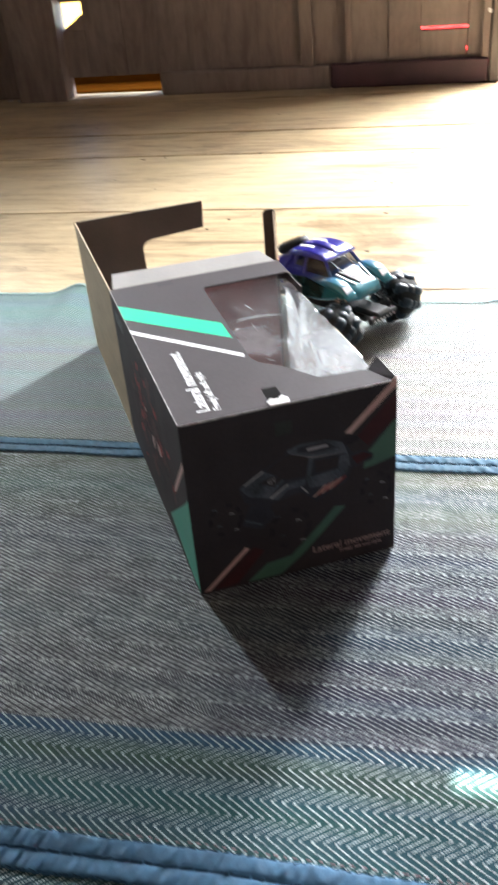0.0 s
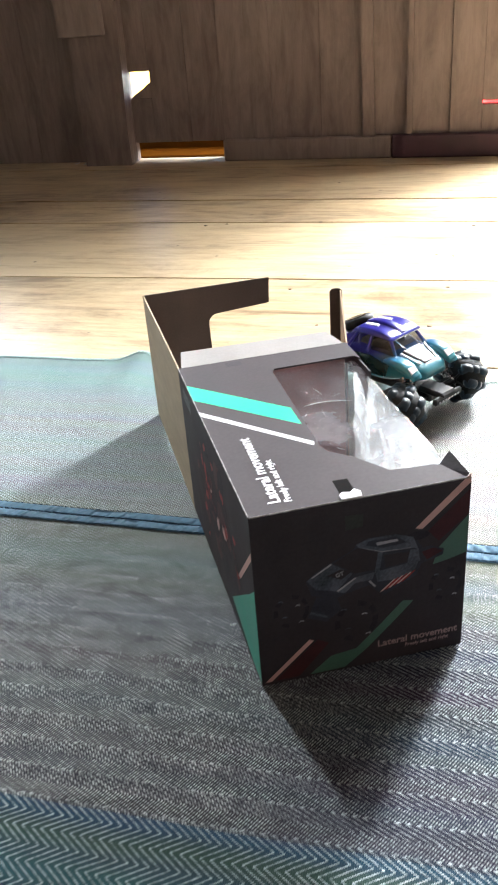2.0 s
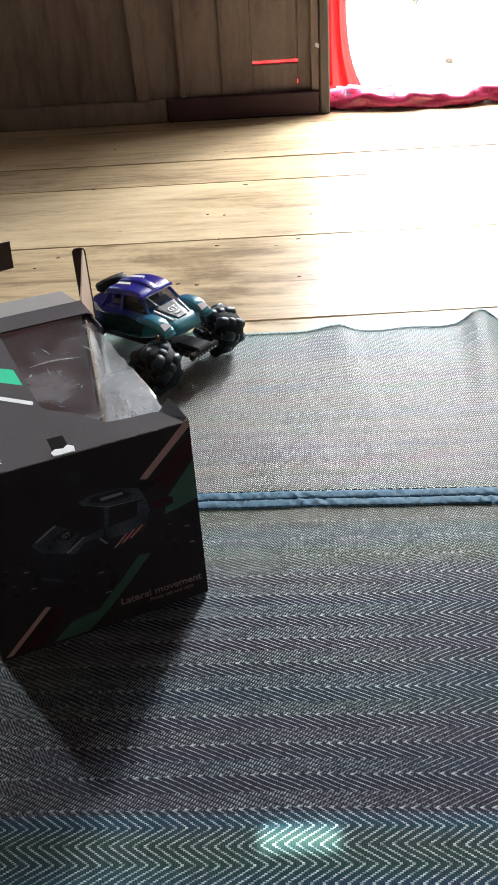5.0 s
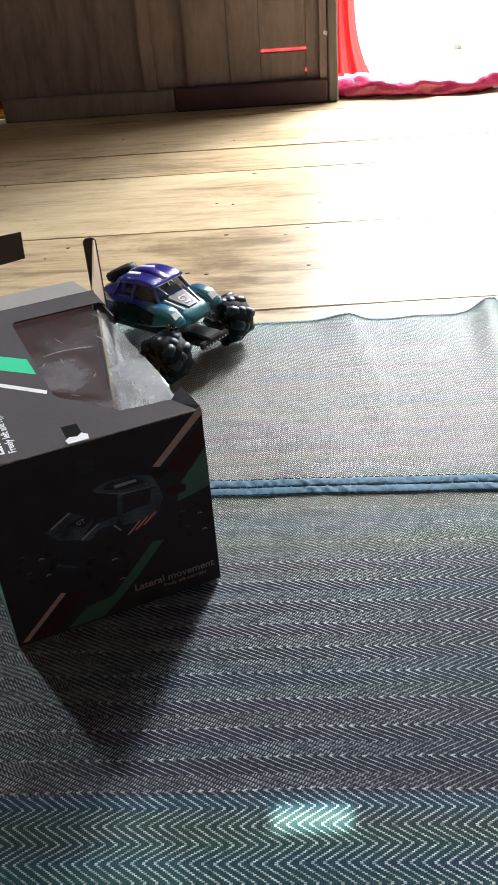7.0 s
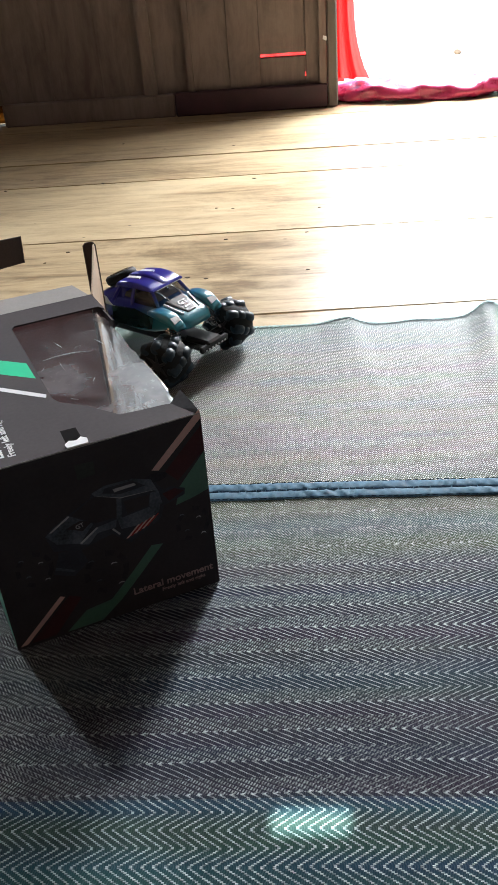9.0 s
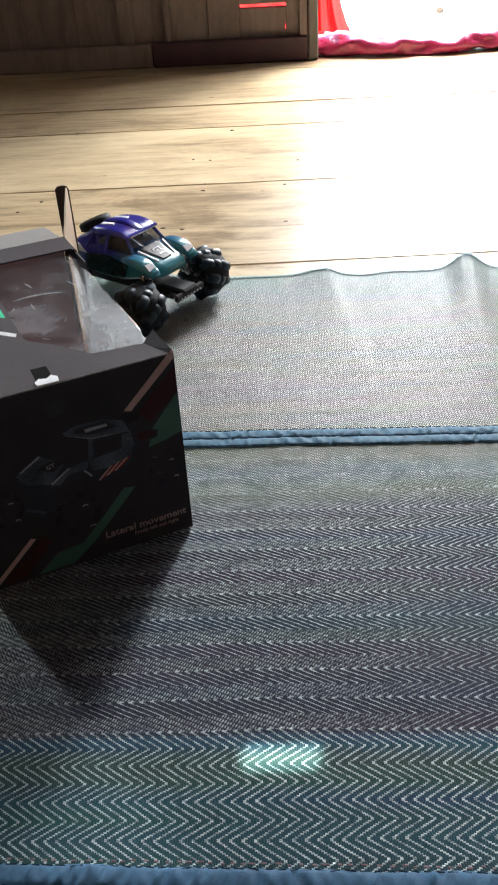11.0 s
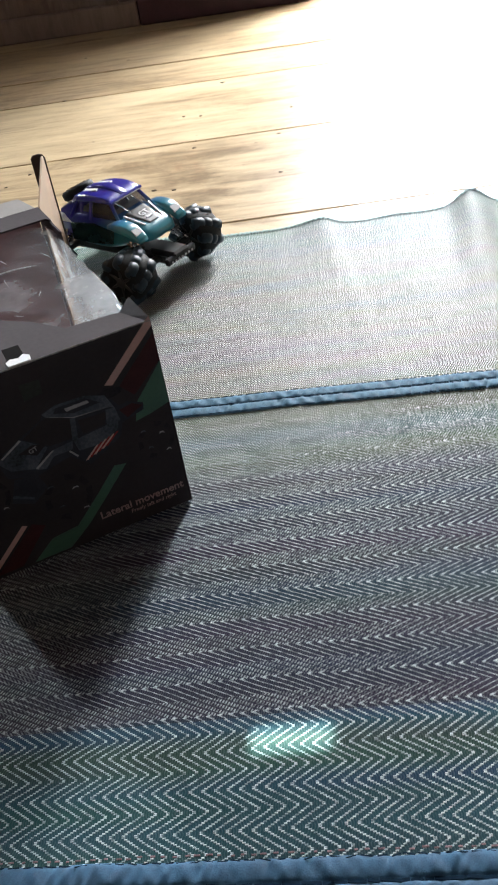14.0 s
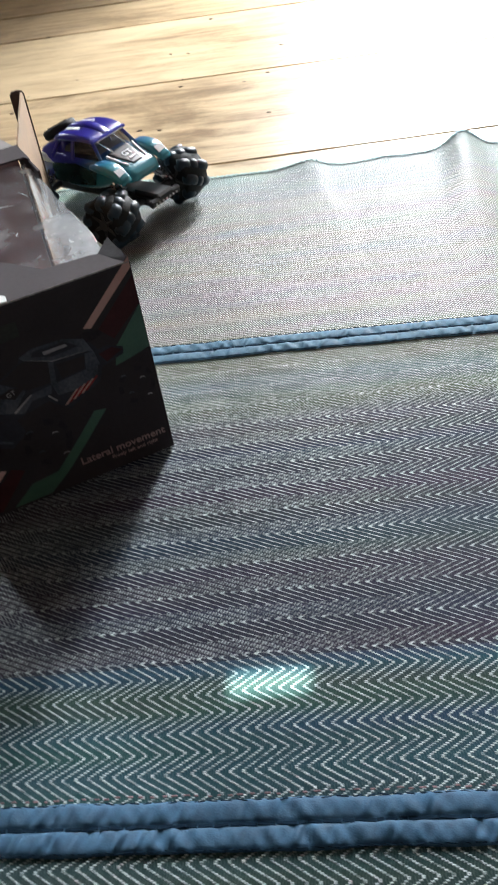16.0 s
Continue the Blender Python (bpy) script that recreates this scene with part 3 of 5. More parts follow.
# ceiling with one small gap, through which a spot of sun falls on the mat
SPOT = Vector((0.097, 0.571, 0.006))
gap = SPOT + TO_SUN * ((TOP - SPOT.z) / TO_SUN.z)
GX, GY = 0.027, 0.0090
bm = bmesh.new()
for a, b in (((X0 - 0.1, Y0 - 0.1), (X1 + 0.1, gap.y - GY)), ((X0 - 0.1, gap.y + GY), (X1 + 0.1, Y1 + 0.5)),
             ((X0 - 0.1, gap.y - GY), (gap.x - GX, gap.y + GY)), ((gap.x + GX, gap.y - GY), (X1 + 0.1, gap.y + GY))):
    block(bm, (*a, TOP), (*b, TOP + 0.004))
ceiling = tagged(mesh_object("ceiling", bm, ROOF_WOOD), "dull board ceiling with a small gap", "ceiling", kind="structure")

# door frame, post, battens, sill
frame_thing = thing("door_1", "dark wooden door frame of an open doorway", "door", kind="structure")
for a, b in (((DOOR0 - 0.028, Y1 - 0.022, 0), (DOOR0, Y1 + 0.10, DOOR_TOP + 0.04)), ((DOOR1, Y1 - 0.018, 0), (DOOR1 + 0.04, Y1 + 0.10, DOOR_TOP + 0.04)), ((DOOR0, Y1 - 0.018, DOOR_TOP), (DOOR1, Y1 + 0.10, DOOR_TOP + 0.04))):
    bm = bmesh.new()
    block(bm, a, b, 0.004)
    part("door_jamb", bm, PLAIN_WALL, frame_thing)
# unseen board added outside the doorway to shape the light on the floor
bm = block(bmesh.new(), (DOOR1 + 0.002, Y1 + 0.102, -0.29), (DOOR1 + 0.05, Y1 + 0.42, DOOR_TOP + 0.3), 0.004)
part("porch_post", bm, WALL_WOOD, frame_thing)


def leaning_board(name, parent, foot, head, width, depth, y):
    bm = bmesh.new()
    rows = []
    for i in range(9):
        f = i / 8
        x = foot[0] + (head[0] - foot[0]) * f + 0.004 * noise.noise((f * 6, 3.1, 0))
        z = foot[1] + (head[1] - foot[1]) * f
        w = width / 2 * (1 + 0.08 * noise.noise((f * 5, 9.2, 1)))
        rows.append([(x - w, y - depth, z), (x + w, y - depth, z), (x + w, y - 0.001, z), (x - w, y - 0.001, z)])
    loft(bm, rows)
    return part(name, bm, WALL_WOOD, parent)


post = thing("wooden_post", "rough dark wooden post leaning against the board wall", "post")
leaning_board("upright", post, (-1.10, 0.0), (-1.085, 0.98), 0.155, 0.05, Y1 - 0.001)
bm = bmesh.new()
block(bm, (-1.195, Y1 - 0.075, 0.368), (-1.052, Y1 - 0.052, 0.95), 0.004)
part("patch_board", bm, WALL_WOOD, post)
strips = thing("wall_battens", "narrow dark battens nailed over the board joints", "batten", kind="structure")
leaning_board("batten", strips, (-0.300, 0.062), (-0.345, TOP), 0.036, 0.020, Y1 - 0.001)
leaning_board("batten", strips, (-0.185, 0.062), (-0.190, TOP), 0.016, 0.012, Y1 - 0.001)
leaning_board("batten", strips, (0.188, 0.062), (0.188, TOP), 0.020, 0.014, Y1 - 0.001)
sill = thing("sill_board", "weathered wooden sill board outside the gap under the wall", "sill", kind="structure")
bm = bmesh.new()
block(bm, (-1.2, Y1 + 0.048, -0.03), (-0.5, Y1 + 0.165, 0.006), 0.004)
part("plank", bm, surface("sunlit_orange_wood", (0.060, 0.019, 0.002), 0.8, spec=0.0, vary=0.25, size=12, stretch=(1, 6, 6)), sill)
bm = bmesh.new()
block(bm, (-1.5, Y1 + 0.17, -0.30), (-0.4, Y1 + 0.19, 0.135), 0.004)
part("plank", bm, bpy.data.materials["sunlit_orange_wood"], sill)
bank = bmesh.new()
sheet(bank, 40, 40, lambda s, t: Vector((-1.95 + (s - 0.5) * 2.6, 5.9 + (t - 0.5) * 2.6, -0.302 + 0.95 * max(0.0, 1 - ((s - 0.5) ** 2 + (t - 0.5) ** 2) * 4.2) ** 1.3 + 0.04 * noise.noise((s * 9, t * 9, 0)))))
tagged(mesh_object("earth_bank", bank, surface("ochre_earth", (0.55, 0.26, 0.025), 0.9, vary=0.25, size=4, bump=0.01, bump_size=30), smooth=True), "sunlit ochre earth bank outside the house", "ground", kind="structure")
trim = thing("baseboard", "dark wooden baseboard at the foot of the board wall", "baseboard", kind="structure")
bm = bmesh.new()
block(bm, (GAP[1], Y1 - 0.022, 0.0), (-0.236, Y1 - 0.001, 0.062), 0.004)
part("board", bm, WALL_WOOD, trim)
# red glow reflected at the wall foot is put into this board's plum colour
bm = bmesh.new()
block(bm, (-0.235, Y1 - 0.024, 0.0), (DOOR0 - 0.03, Y1 - 0.001, 0.064), 0.004)
part("board", bm, surface("plum_glow_board", (0.060, 0.024, 0.034), 0.6, vary=0.35, size=14), trim, "baseboard length tinted with a plum glow")




def scrap(m, size):
    """A torn chip of white paper with a bent corner."""
    c = thing("paper_scrap", "small torn white paper scrap on the dark wood", "paper", group="paper scraps", m=m)
    bm = bmesh.new()
    sheet(bm, 4, 4, lambda s, t: Vector(((s - 0.5) * size * (1 + 0.3 * t), (t - 0.5) * size * (0.8 + 0.25 * s), 0.0006 + size * 0.30 * max(0.0, s + t - 1.1) ** 2)))
    low = list(bm.faces)
    out = bmesh.ops.extrude_face_region(bm, geom=low)
    for v in [g for g in out["geom"] if isinstance(g, bmesh.types.BMVert)]:
        v.co.z -= 0.0006
    part("sheet", bm, WHITE_DECAL, c)


scrap(pose(0.195, Y1 - 0.0152, 0.180, 90, 25, 0), 0.011)
scrap(pose(-1.225, 2.825, 0.0, 0, 0, 20), 0.014)
scrap(pose(-1.192, 2.815, 0.0, 0, 0, 70), 0.011)

stone = thing("stone", "small brown stone lying on the sunlit ground", "stone")
bm = bmesh.new()
bmesh.ops.create_icosphere(bm, subdivisions=3, radius=0.02)
for v in bm.verts:
    v.co *= 1 + 0.35 * noise.noise(v.co * 32)
    v.co.z = max(-0.013, v.co.z * 0.8)
part("body", bm, surface("brown_stone", (0.09, 0.055, 0.035), 0.85, vary=0.4, size=60, bump=0.002, bump_size=200), stone, smooth=True)
stone.matrix_basis = pose(0.98, 5.31, -0.288, 0, 0, 30)

# ---------------------------------------------------------------- door hangings
def curtain():
    c = thing("red_curtain", "thin red curtain pulled aside at the open doorway", "curtain")
    bm = bmesh.new()

    def f(s, t):
        z = 0.060 + t * 1.80
        w = 0.032 + 0.045 * (1 - min(1, t * 8)) ** 2.6 + 0.003 * math.sin(t * 17)
        x = DOOR0 + 0.002 + s * (w + 0.012)
        y = Y1 + 0.05 + 0.012 * math.sin(s * 11 + t * 4) + 0.006 * math.sin(s * 23 - t * 7)
        return Vector((x, y, z))

    sheet(bm, 24, 60, f)
    part("cloth", bm, RED_CLOTH, c, smooth=True)
    bm = bmesh.new()
    sheet(bm, 30, 40, lambda s, t: Vector((-0.02 + s * 0.27, Y1 + 0.075 + 0.006 * math.sin(s * 25 + t * 3), 0.05 + t * 1.8)))
    part("cloth", bm, RED_CLOTH, c, smooth=True)
    return c


curtain()


def threshold_cloth():
    c = thing("crimson_cloth", "crumpled shiny crimson cloth lying along the door threshold", "cloth")
    bm = bmesh.new()
    rows = []
    for i in range(121):
        f = i / 120
        x = 0.05 + f * 1.22
        ring = []
        swell = min(1.0, 0.35 + max(0.0, (x - 0.12)) * 4.5)
        for k in range(20):
            a = math.pi * 2 * k / 20
            n = noise.noise((x * 14, math.cos(a) * 1.3, math.sin(a) * 1.3)) + 0.5 * noise.noise((x * 37, math.cos(a) * 2.6, math.sin(a) * 2.6))
            r = 1 + 0.42 * n
            yy = Y1 + 0.058 - 0.026 * min(1.0, max(0.0, (x - 0.24) * 10)) + 0.055 * math.cos(a) * r + 0.010 * math.sin(x * 9)
            zz = max(0.0005, (0.022 * swell + 0.026 * swell * math.sin(a) * r + 0.004 * math.sin(x * 21)))
            ring.append((x, yy, zz))
        rows.append(ring)
    loft(bm, rows)
    part("folds", bm, PINK_CLOTH, c, smooth=True)


threshold_cloth()


def bush():
    """Sunlit leaves outside the door."""
    b = thing("yellow_bush", "yellow-green sunlit bush outside the doorway", "bush")
    rng = random.Random(3)
    bm = bmesh.new()
    for k in range(7):
        a = rng.uniform(0, 6.28)
        rod(bm, (0, 0, 0), (0.25 * math.cos(a), 0.25 * math.sin(a), rng.uniform(0.6, 1.1)), 0.012, 6, 0.004)
    part("stems", bm, ROOF_WOOD, b)
    bm = bmesh.new()
    for k in range(700):
        p = Vector((rng.gauss(0, 0.20), rng.gauss(0, 0.20), rng.uniform(0.25, 1.25)))
        m = Matrix.Translation(p) @ Euler((rng.uniform(0, 6), rng.uniform(0, 6), rng.uniform(0, 6))).to_matrix().to_4x4()
        s = rng.uniform(0.03, 0.06)
        vs = [bm.verts.new(m @ Vector(q)) for q in ((-s, 0, 0), (0, -s * 0.4, s * 0.1), (s, 0, 0), (0, s * 0.4, s * 0.1))]
        bm.faces.new(vs)
    part("leaves", bm, LEAF, b)
    b.matrix_basis = pose(1.15, 8.0, -0.30)


bush()


# ---------------------------------------------------------------- woven mat
MX0, MX1, MY0, MY1 = -1.30, 1.05, -0.25, 1.395


def mat_edge(x):
    """How far back the mat's far edge reaches."""
    k = min(1.0, max(0.0, (x + 0.12) / 0.16))
    return MY1 + 0.003 * math.sin(x * 9 + 1) * (1 - k) - 0.022 * k * k * (3 - 2 * k) + 0.012 * bell(x + 0.50, 0.03) + 0.004 * bell(x - 0.165, 0.03) - 0.004 * bell(x - 0.225, 0.04) + 0.008 * bell(x - 0.372, 0.03)


def mat_z(x, y):
    back = max(0.0, 1 - (MY1 - y) / 0.42)
    z = 0.0045 + 0.0012 * noise.noise((x * 5, y * 5, 0)) + 0.0007 * noise.noise((x * 16, y * 16, 4))
    z += 0.021 * bell(x - 0.373 - 0.10 * (y - MY1), 0.023) * back ** 1.3
    fold = x - 0.170 + 0.10 * (y - MY1)
    z += 0.0075 * bell(fold, 0.034 if fold < 0 else 0.014) * back ** 1.5
    z += 0.0011 * noise.noise((x * 17, y * 1.6, 9)) * min(1.0, back * 2)
    z += 0.012 * bell(x + 0.50, 0.03) * back ** 3
    z += 0.003 * bell(x + 0.03, 0.02) * back
    z += 0.0015 * bell(x - 0.265, 0.02) * back
    return z


mat_thing = thing("woven_mat", "blue-grey herringbone woven mat with blue taped seams, rumpled on the boards", "mat")
bm = bmesh.new()


def mat_point(s, t):
    x = MX0 + s * (MX1 - MX0)
    y = MY0 + (t ** 0.9) * (mat_edge(x) - MY0)
    return Vector((x, y, mat_z(x, y)))


sheet(bm, 330, 170, mat_point)
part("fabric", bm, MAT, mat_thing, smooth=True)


def seam_y(x):
    return 0.962 - 0.018 * (x - 0.05)


def tape(y_of, width, ridges, lift, seed, cloth=TAPE):
    """A puckered cloth tape sewn across the mat."""
    bm = bmesh.new()

    def f(s, t):
        x = MX0 + s * (MX1 - MX0)
        y = y_of(x) + (t - 0.5) * width * (1 + 0.10 * noise.noise((x * 22, seed, 0)))
        hump = abs(math.sin(math.pi * t * ridges)) ** 0.36
        band = int(t * ridges * 0.999)
        pucker = 0.9 * noise.noise((x * 120 + t * 2, seed + band * 5, 1)) + 1.1 * noise.noise((x * 260 - t * 3, seed + 9 + band * 3, t)) + 0.4 * noise.noise((x * 30, seed + 5, t))
        return Vector((x, y, mat_z(x, y) + 0.0006 + lift * hump * max(0.20, 0.9 + 0.68 * pucker)))

    sheet(bm, 2000, 16, f)
    seam = part("seam_tape", bm, cloth, mat_thing, "puckered blue cotton tape", smooth=True)
    # sewing thread along the groove and both edges
    bm = bmesh.new()
    r2 = random.Random(int(seed))
    for off in (-0.47, 0.0, 0.47):
        x = MX0
        while x < MX1 - 0.01:
            run = r2.uniform(0.004, 0.012) if off == 0 else r2.uniform(0.0045, 0.0075)
            sway = r2.uniform(-0.0009, 0.0009)
            p = [Vector((q, y_of(q) + off * width + sway * k, mat_z(q, y_of(q)) + 0.0016)) for q, k in ((x, 1), (x + run, -0.6))]
            d = Vector((0, 0.0010 if off == 0 else 0.0003, 0))
            vs = [bm.verts.new(v) for v in (p[0] - d, p[1] - d, p[1] + d, p[0] + d)]
            vt = [bm.verts.new(v.co + Vector((0, 0, 0.0006))) for v in vs]
            bm.faces.new(vt)
            for i in range(4):
                bm.faces.new((vs[i], vs[(i + 1) % 4], vt[(i + 1) % 4], vt[i]))
            x += run + (r2.uniform(0.0, 0.0012) if off == 0 else r2.uniform(0.0012, 0.003))
    part("stitching", bm, DARK_THREAD, seam, "dark blue sewing thread")
    return seam


tape(seam_y, 0.029, 2, 0.0019, 2.0)
tape(lambda x: 0.4795 - 0.030 * (max(x, -0.08) - 0.05), 0.031, 2, 0.0026, 8.0, DEEP_TAPE)

bm = bmesh.new()
r3 = random.Random(31)
x = -0.45
while x < 0.55:
    run = r3.uniform(0.0020, 0.0042)
    y = 0.4985 - 0.030 * (max(x, -0.08) - 0.05) + r3.uniform(-0.0007, 0.0007)
    block(bm, (x, y - 0.0006, mat_z(x, y) - 0.0002), (x + run, y + 0.0006, mat_z(x, y) + 0.0003), 0.0002)
    x += run + r3.uniform(0.0022, 0.0060)
part("selvage_stitches", bm, surface("faded_red_thread", (0.21, 0.135, 0.145), 0.7, vary=0.8, size=260, spec=0.3), mat_thing, "faded red selvage stitches")

bm = bmesh.new()
rows = []
for i in range(901):
    x = MX0 + (MX1 - MX0) * i / 900
    y = mat_edge(x) - 0.0005
    r = 0.0016 * (1 + 0.35 * math.sin(i * 1.1) + 0.2 * noise.noise((x * 60, 0, 0)))
    z = mat_z(x, y) + 0.0003
    rows.append([(x + 0.001 * math.sin(a), y + r * math.cos(a), max(0.0004, z + r * 0.45 * math.sin(a))) for a in [math.pi * 2 * k / 7 for k in range(7)]])
loft(bm, rows)
edge = part("edge_stitching", bm, STITCH, mat_thing, "teal overlock stitched edge", smooth=True)
bm = bmesh.new()
rng = random.Random(21)
x = MX0 + 0.004
while x < MX1 - 0.008:
    lean, deep = rng.uniform(0.0015, 0.0035), rng.uniform(0.0050, 0.0072)
    quad = []
    for dx, dy in ((0, -deep), (0.0032, -deep), (0.0032 + lean, 0.0004), (lean, 0.0004)):
        yy = mat_edge(x + dx) + dy
        quad.append(Vector((x + dx, yy, mat_z(x + dx, min(yy, mat_edge(x + dx) - 0.0005)) + (0.0007 if dy < 0 else 0.0012))))
    low = [bm.verts.new(v) for v in quad]
    top = [bm.verts.new(v + Vector((0, 0, 0.0007))) for v in quad]
    bm.faces.new(top)
    for k in range(4):
        bm.faces.new((low[k], low[(k + 1) % 4], top[(k + 1) % 4], top[k]))
    x += rng.uniform(0.0050, 0.0072)
part("overlock_thread", bm, STITCH, edge, "slanting pale teal stitches")


# ---------------------------------------------------------------- open toy box
W, L, HH, TH = 0.189, 0.297, 0.183, 0.0018
BOX = pose(-0.151, 0.7385, 0.0062, 0, 0, 25.94)
box = thing("toy_box", "opened black window box for a toy car, lying on the mat", "box", m=BOX)
FRONT_M = Matrix(((1, 0, 0, 0), (0, 0, -1, 0), (0, 1, 0, 0), (0, 0, 0, 1)))      # x along the front, y up, z outwards
LEFT_M = Matrix(((0, 0, -1, 0), (-1, 0, 0, L), (0, 1, 0, 0), (0, 0, 0, 1)))      # x from the back to the front, y up, z outwards
RIGHT_M = Matrix(((0, 0, 1, W), (1, 0, 0, 0), (0, 1, 0, 0), (0, 0, 0, 1)))       # x from the front to the back, y up, z outwards
TOP_M = Matrix.Translation((0, 0, HH))
FRONT_P = FRONT_M @ Matrix.Diagonal((W / 0.186, HH / 0.177, 1, 1))                 # the front print's own measure
CARD = (PRINT, INNER)


def panel(name, outline, m, mats=CARD, parent=box, label="", thick=TH):
    bm = prism(bmesh.new(), outline, -thick, 0.0, m, under=1 if isinstance(mats, tuple) else 0)
    return part(name, bm, mats, parent, label)


front_panel = panel("front_panel", ((0, 0), (W, 0), (W, HH), (0, HH)), FRONT_M, label="black printed front panel")
left_panel = panel("side_panel", ((0, 0), (L - TH, 0), (L - TH, HH), (0, HH)), LEFT_M, label="black printed side panel")
panel("side_panel", ((TH, 0), (L, 0), (L, HH - TH), (0.222, HH - TH), (0.2225, 0.160), (0.2260, 0.147), (0.2320, 0.151), (0.2420, 0.160), (0.2560, 0.166), (0.2800, 0.168), (0.2925, 0.160), (0.2945, 0.030), (0.2880, 0.018), (0.0140, 0.018), (0.0070, 0.028), (0.0060, HH - 0.02), (0.0120, HH - TH), (TH, HH - TH)), RIGHT_M, mats=(PRINT, TYRE_INK), label="black side panel cut out round the window")
top_panel = panel("top_panel", ((TH, TH), (W - 0.004, TH), (0.174, 0.0265), (0.168, 0.0285), (0.150, 0.0295), (0.131, 0.032), (0.112, 0.060), (0.0935, 0.078), (0.0895, 0.088), (0.0925, 0.2535), (0.096, 0.2595), (W - 0.004, 0.2605), (W, 0.252), (W, L), (TH, L)), TOP_M, label="black printed top panel with a cut-out window")
gusset = bmesh.new()
low = [gusset.verts.new(p) for p in ((0.171, 0.0262, HH - 0.0030), (0.1865, 0.0370, HH + 0.0040), (W - 0.0005, 0.0040, HH + 0.0005), (0.1835, 0.0030, HH - 0.0028))]
top = [gusset.verts.new(v.co + Vector((0.0003, 0, 0.0012))) for v in low]
gusset.faces.new(low[::-1]), gusset.faces.new(top)
for k in range(4):
    gusset.faces.new((low[k], low[(k + 1) % 4], top[(k + 1) % 4], top[k]))
# the shade on this inward fold is put into its dark colour
part("corner_gusset", gusset, TYRE_INK, box, "folded-in corner of the card, darkened for shade")
panel("bottom_panel", ((TH, TH), (W - TH, TH), (W - TH, L), (TH, L)), pose(0, 0, TH), mats=INNER)

# flaps at the open back end
bm = bmesh.new()
prism(bm, ((0.004, 0.0), (W - 0.003, 0.0), (W - 0.012, 0.030), (0.010, 0.034)), 0, 0.0016, Matrix.Translation((0, L + 0.001, HH - 0.002)) @ pose(0, 0, 0, 6, 0, 0))
part("tuck_flap", bm, PALE_CARD, box, "pale grey tuck flap, bent up")
bm = bmesh.new()
prism(bm, ((0, 0), (0.255, 0), (0.255, 0.178), (0, HH)), 0, 0.0018, Matrix.Translation((0, L, 0.0)) @ Matrix(((0, 0, -1, 0.0018), (1, 0, 0, 0), (0, 1, 0, 0), (0, 0, 0, 1))))
part("back_flap", bm, KRAFT, box, "bare grey-brown card flap, folded open")
corner = [(0.0850 + 0.013 * (1 - math.cos(a)), 0.1385 - 0.013 + 0.013 * math.sin(a)) for a in [math.pi / 2 * k / 5 for k in range(6)]]
bm = bmesh.new()
prism(bm, [(0.002, 0), (0.087, 0)] + corner + [(0.170, 0.1435), (0.172, 0.179), (0.002, 0.178)], -0.0009, 0.0009, Matrix.Translation((0, L + 0.254, 0)) @ FRONT_M)
part("end_flap", bm, LINER, box, "dark end flap with a cut-away lower half")
SWING = Matrix.Translation((W, L, 0)) @ pose(0, 0, 0, 0, 0, -17.5)
bm = bmesh.new()
prism(bm, ((0, 0), (0.183, 0), (0.183, 0.172), (0.178, 0.178), (0.165, 0.180), (0, HH)), 0, 0.0018, SWING @ Matrix(((0, 0, 1, 0), (1, 0, 0, 0), (0, 1, 0, 0), (0, 0, 0, 1))), under=1)
side_flap = part("side_flap", bm, (BROWN_CARD, BROWN_CARD), box, "brown card side flap, swung outwards")
bm = bmesh.new()
prism(bm, ((-0.0135, 0.0), (0.003, 0.0), (0.003, 0.175), (0.001, 0.1785), (-0.004, 0.180), (-0.0105, 0.1795), (-0.0135, 0.176)), 0, 0.0018, SWING @ Matrix.Translation((0, 0.184, 0)) @ pose(0, 0, 0, 0, 0, 14) @ FRONT_M)
part("end_tab", bm, LINER, side_flap, "narrow dark end tab with rounded corners")

panel("inner_back_flap", ((0.002, 0.002), (0.186, 0.002), (0.186, HH - 0.003), (0.002, HH - 0.003)), Matrix.Translation((0, L - 0.003, 0)) @ FRONT_M, mats=INNER, label="red-brown inner back flap")

bm = rod(bmesh.new(), (0.001, 0.0004, HH - 0.0004), (W - 0.001, 0.0004, HH - 0.0004), 0.0007, 6)
rod(bm, (0.0004, 0.002, HH - 0.0004), (0.0004, L, HH - 0.0004), 0.0006, 6)
rod(bm, (W - 0.0004, 0.0004, 0.004), (W - 0.0004, 0.0004, HH - 0.002), 0.0004, 6)
rod(bm, (0.002, L, HH - 0.0004), (W, L, HH - 0.0004), 0.0005, 6)
part("worn_edge", bm, surface("rubbed_card_edge", (0.30, 0.28, 0.27), 0.7, vary=0.8, size=120), box, "rubbed pale edges")

# clear film that wraps from the top round to the side
bm = bmesh.new()


def film_point(s, t):
    v = 0.006 + t * 0.256
    run = s * (0.106 + 0.155)
    dent = 0.0040 * noise.noise((s * 9, t * 8, 2)) + 0.0016 * noise.noise((s * 23, t * 19, 7))
    if run < 0.106:
        return Vector((0.0795 + run, v, HH - 0.0045 + min(0.0, dent) - 0.003 * math.sin(math.pi * run / 0.106) * math.sin(math.pi * t)))
    return Vector((0.1855 + min(0.0, dent), v, HH - 0.0045 - (run - 0.106)))


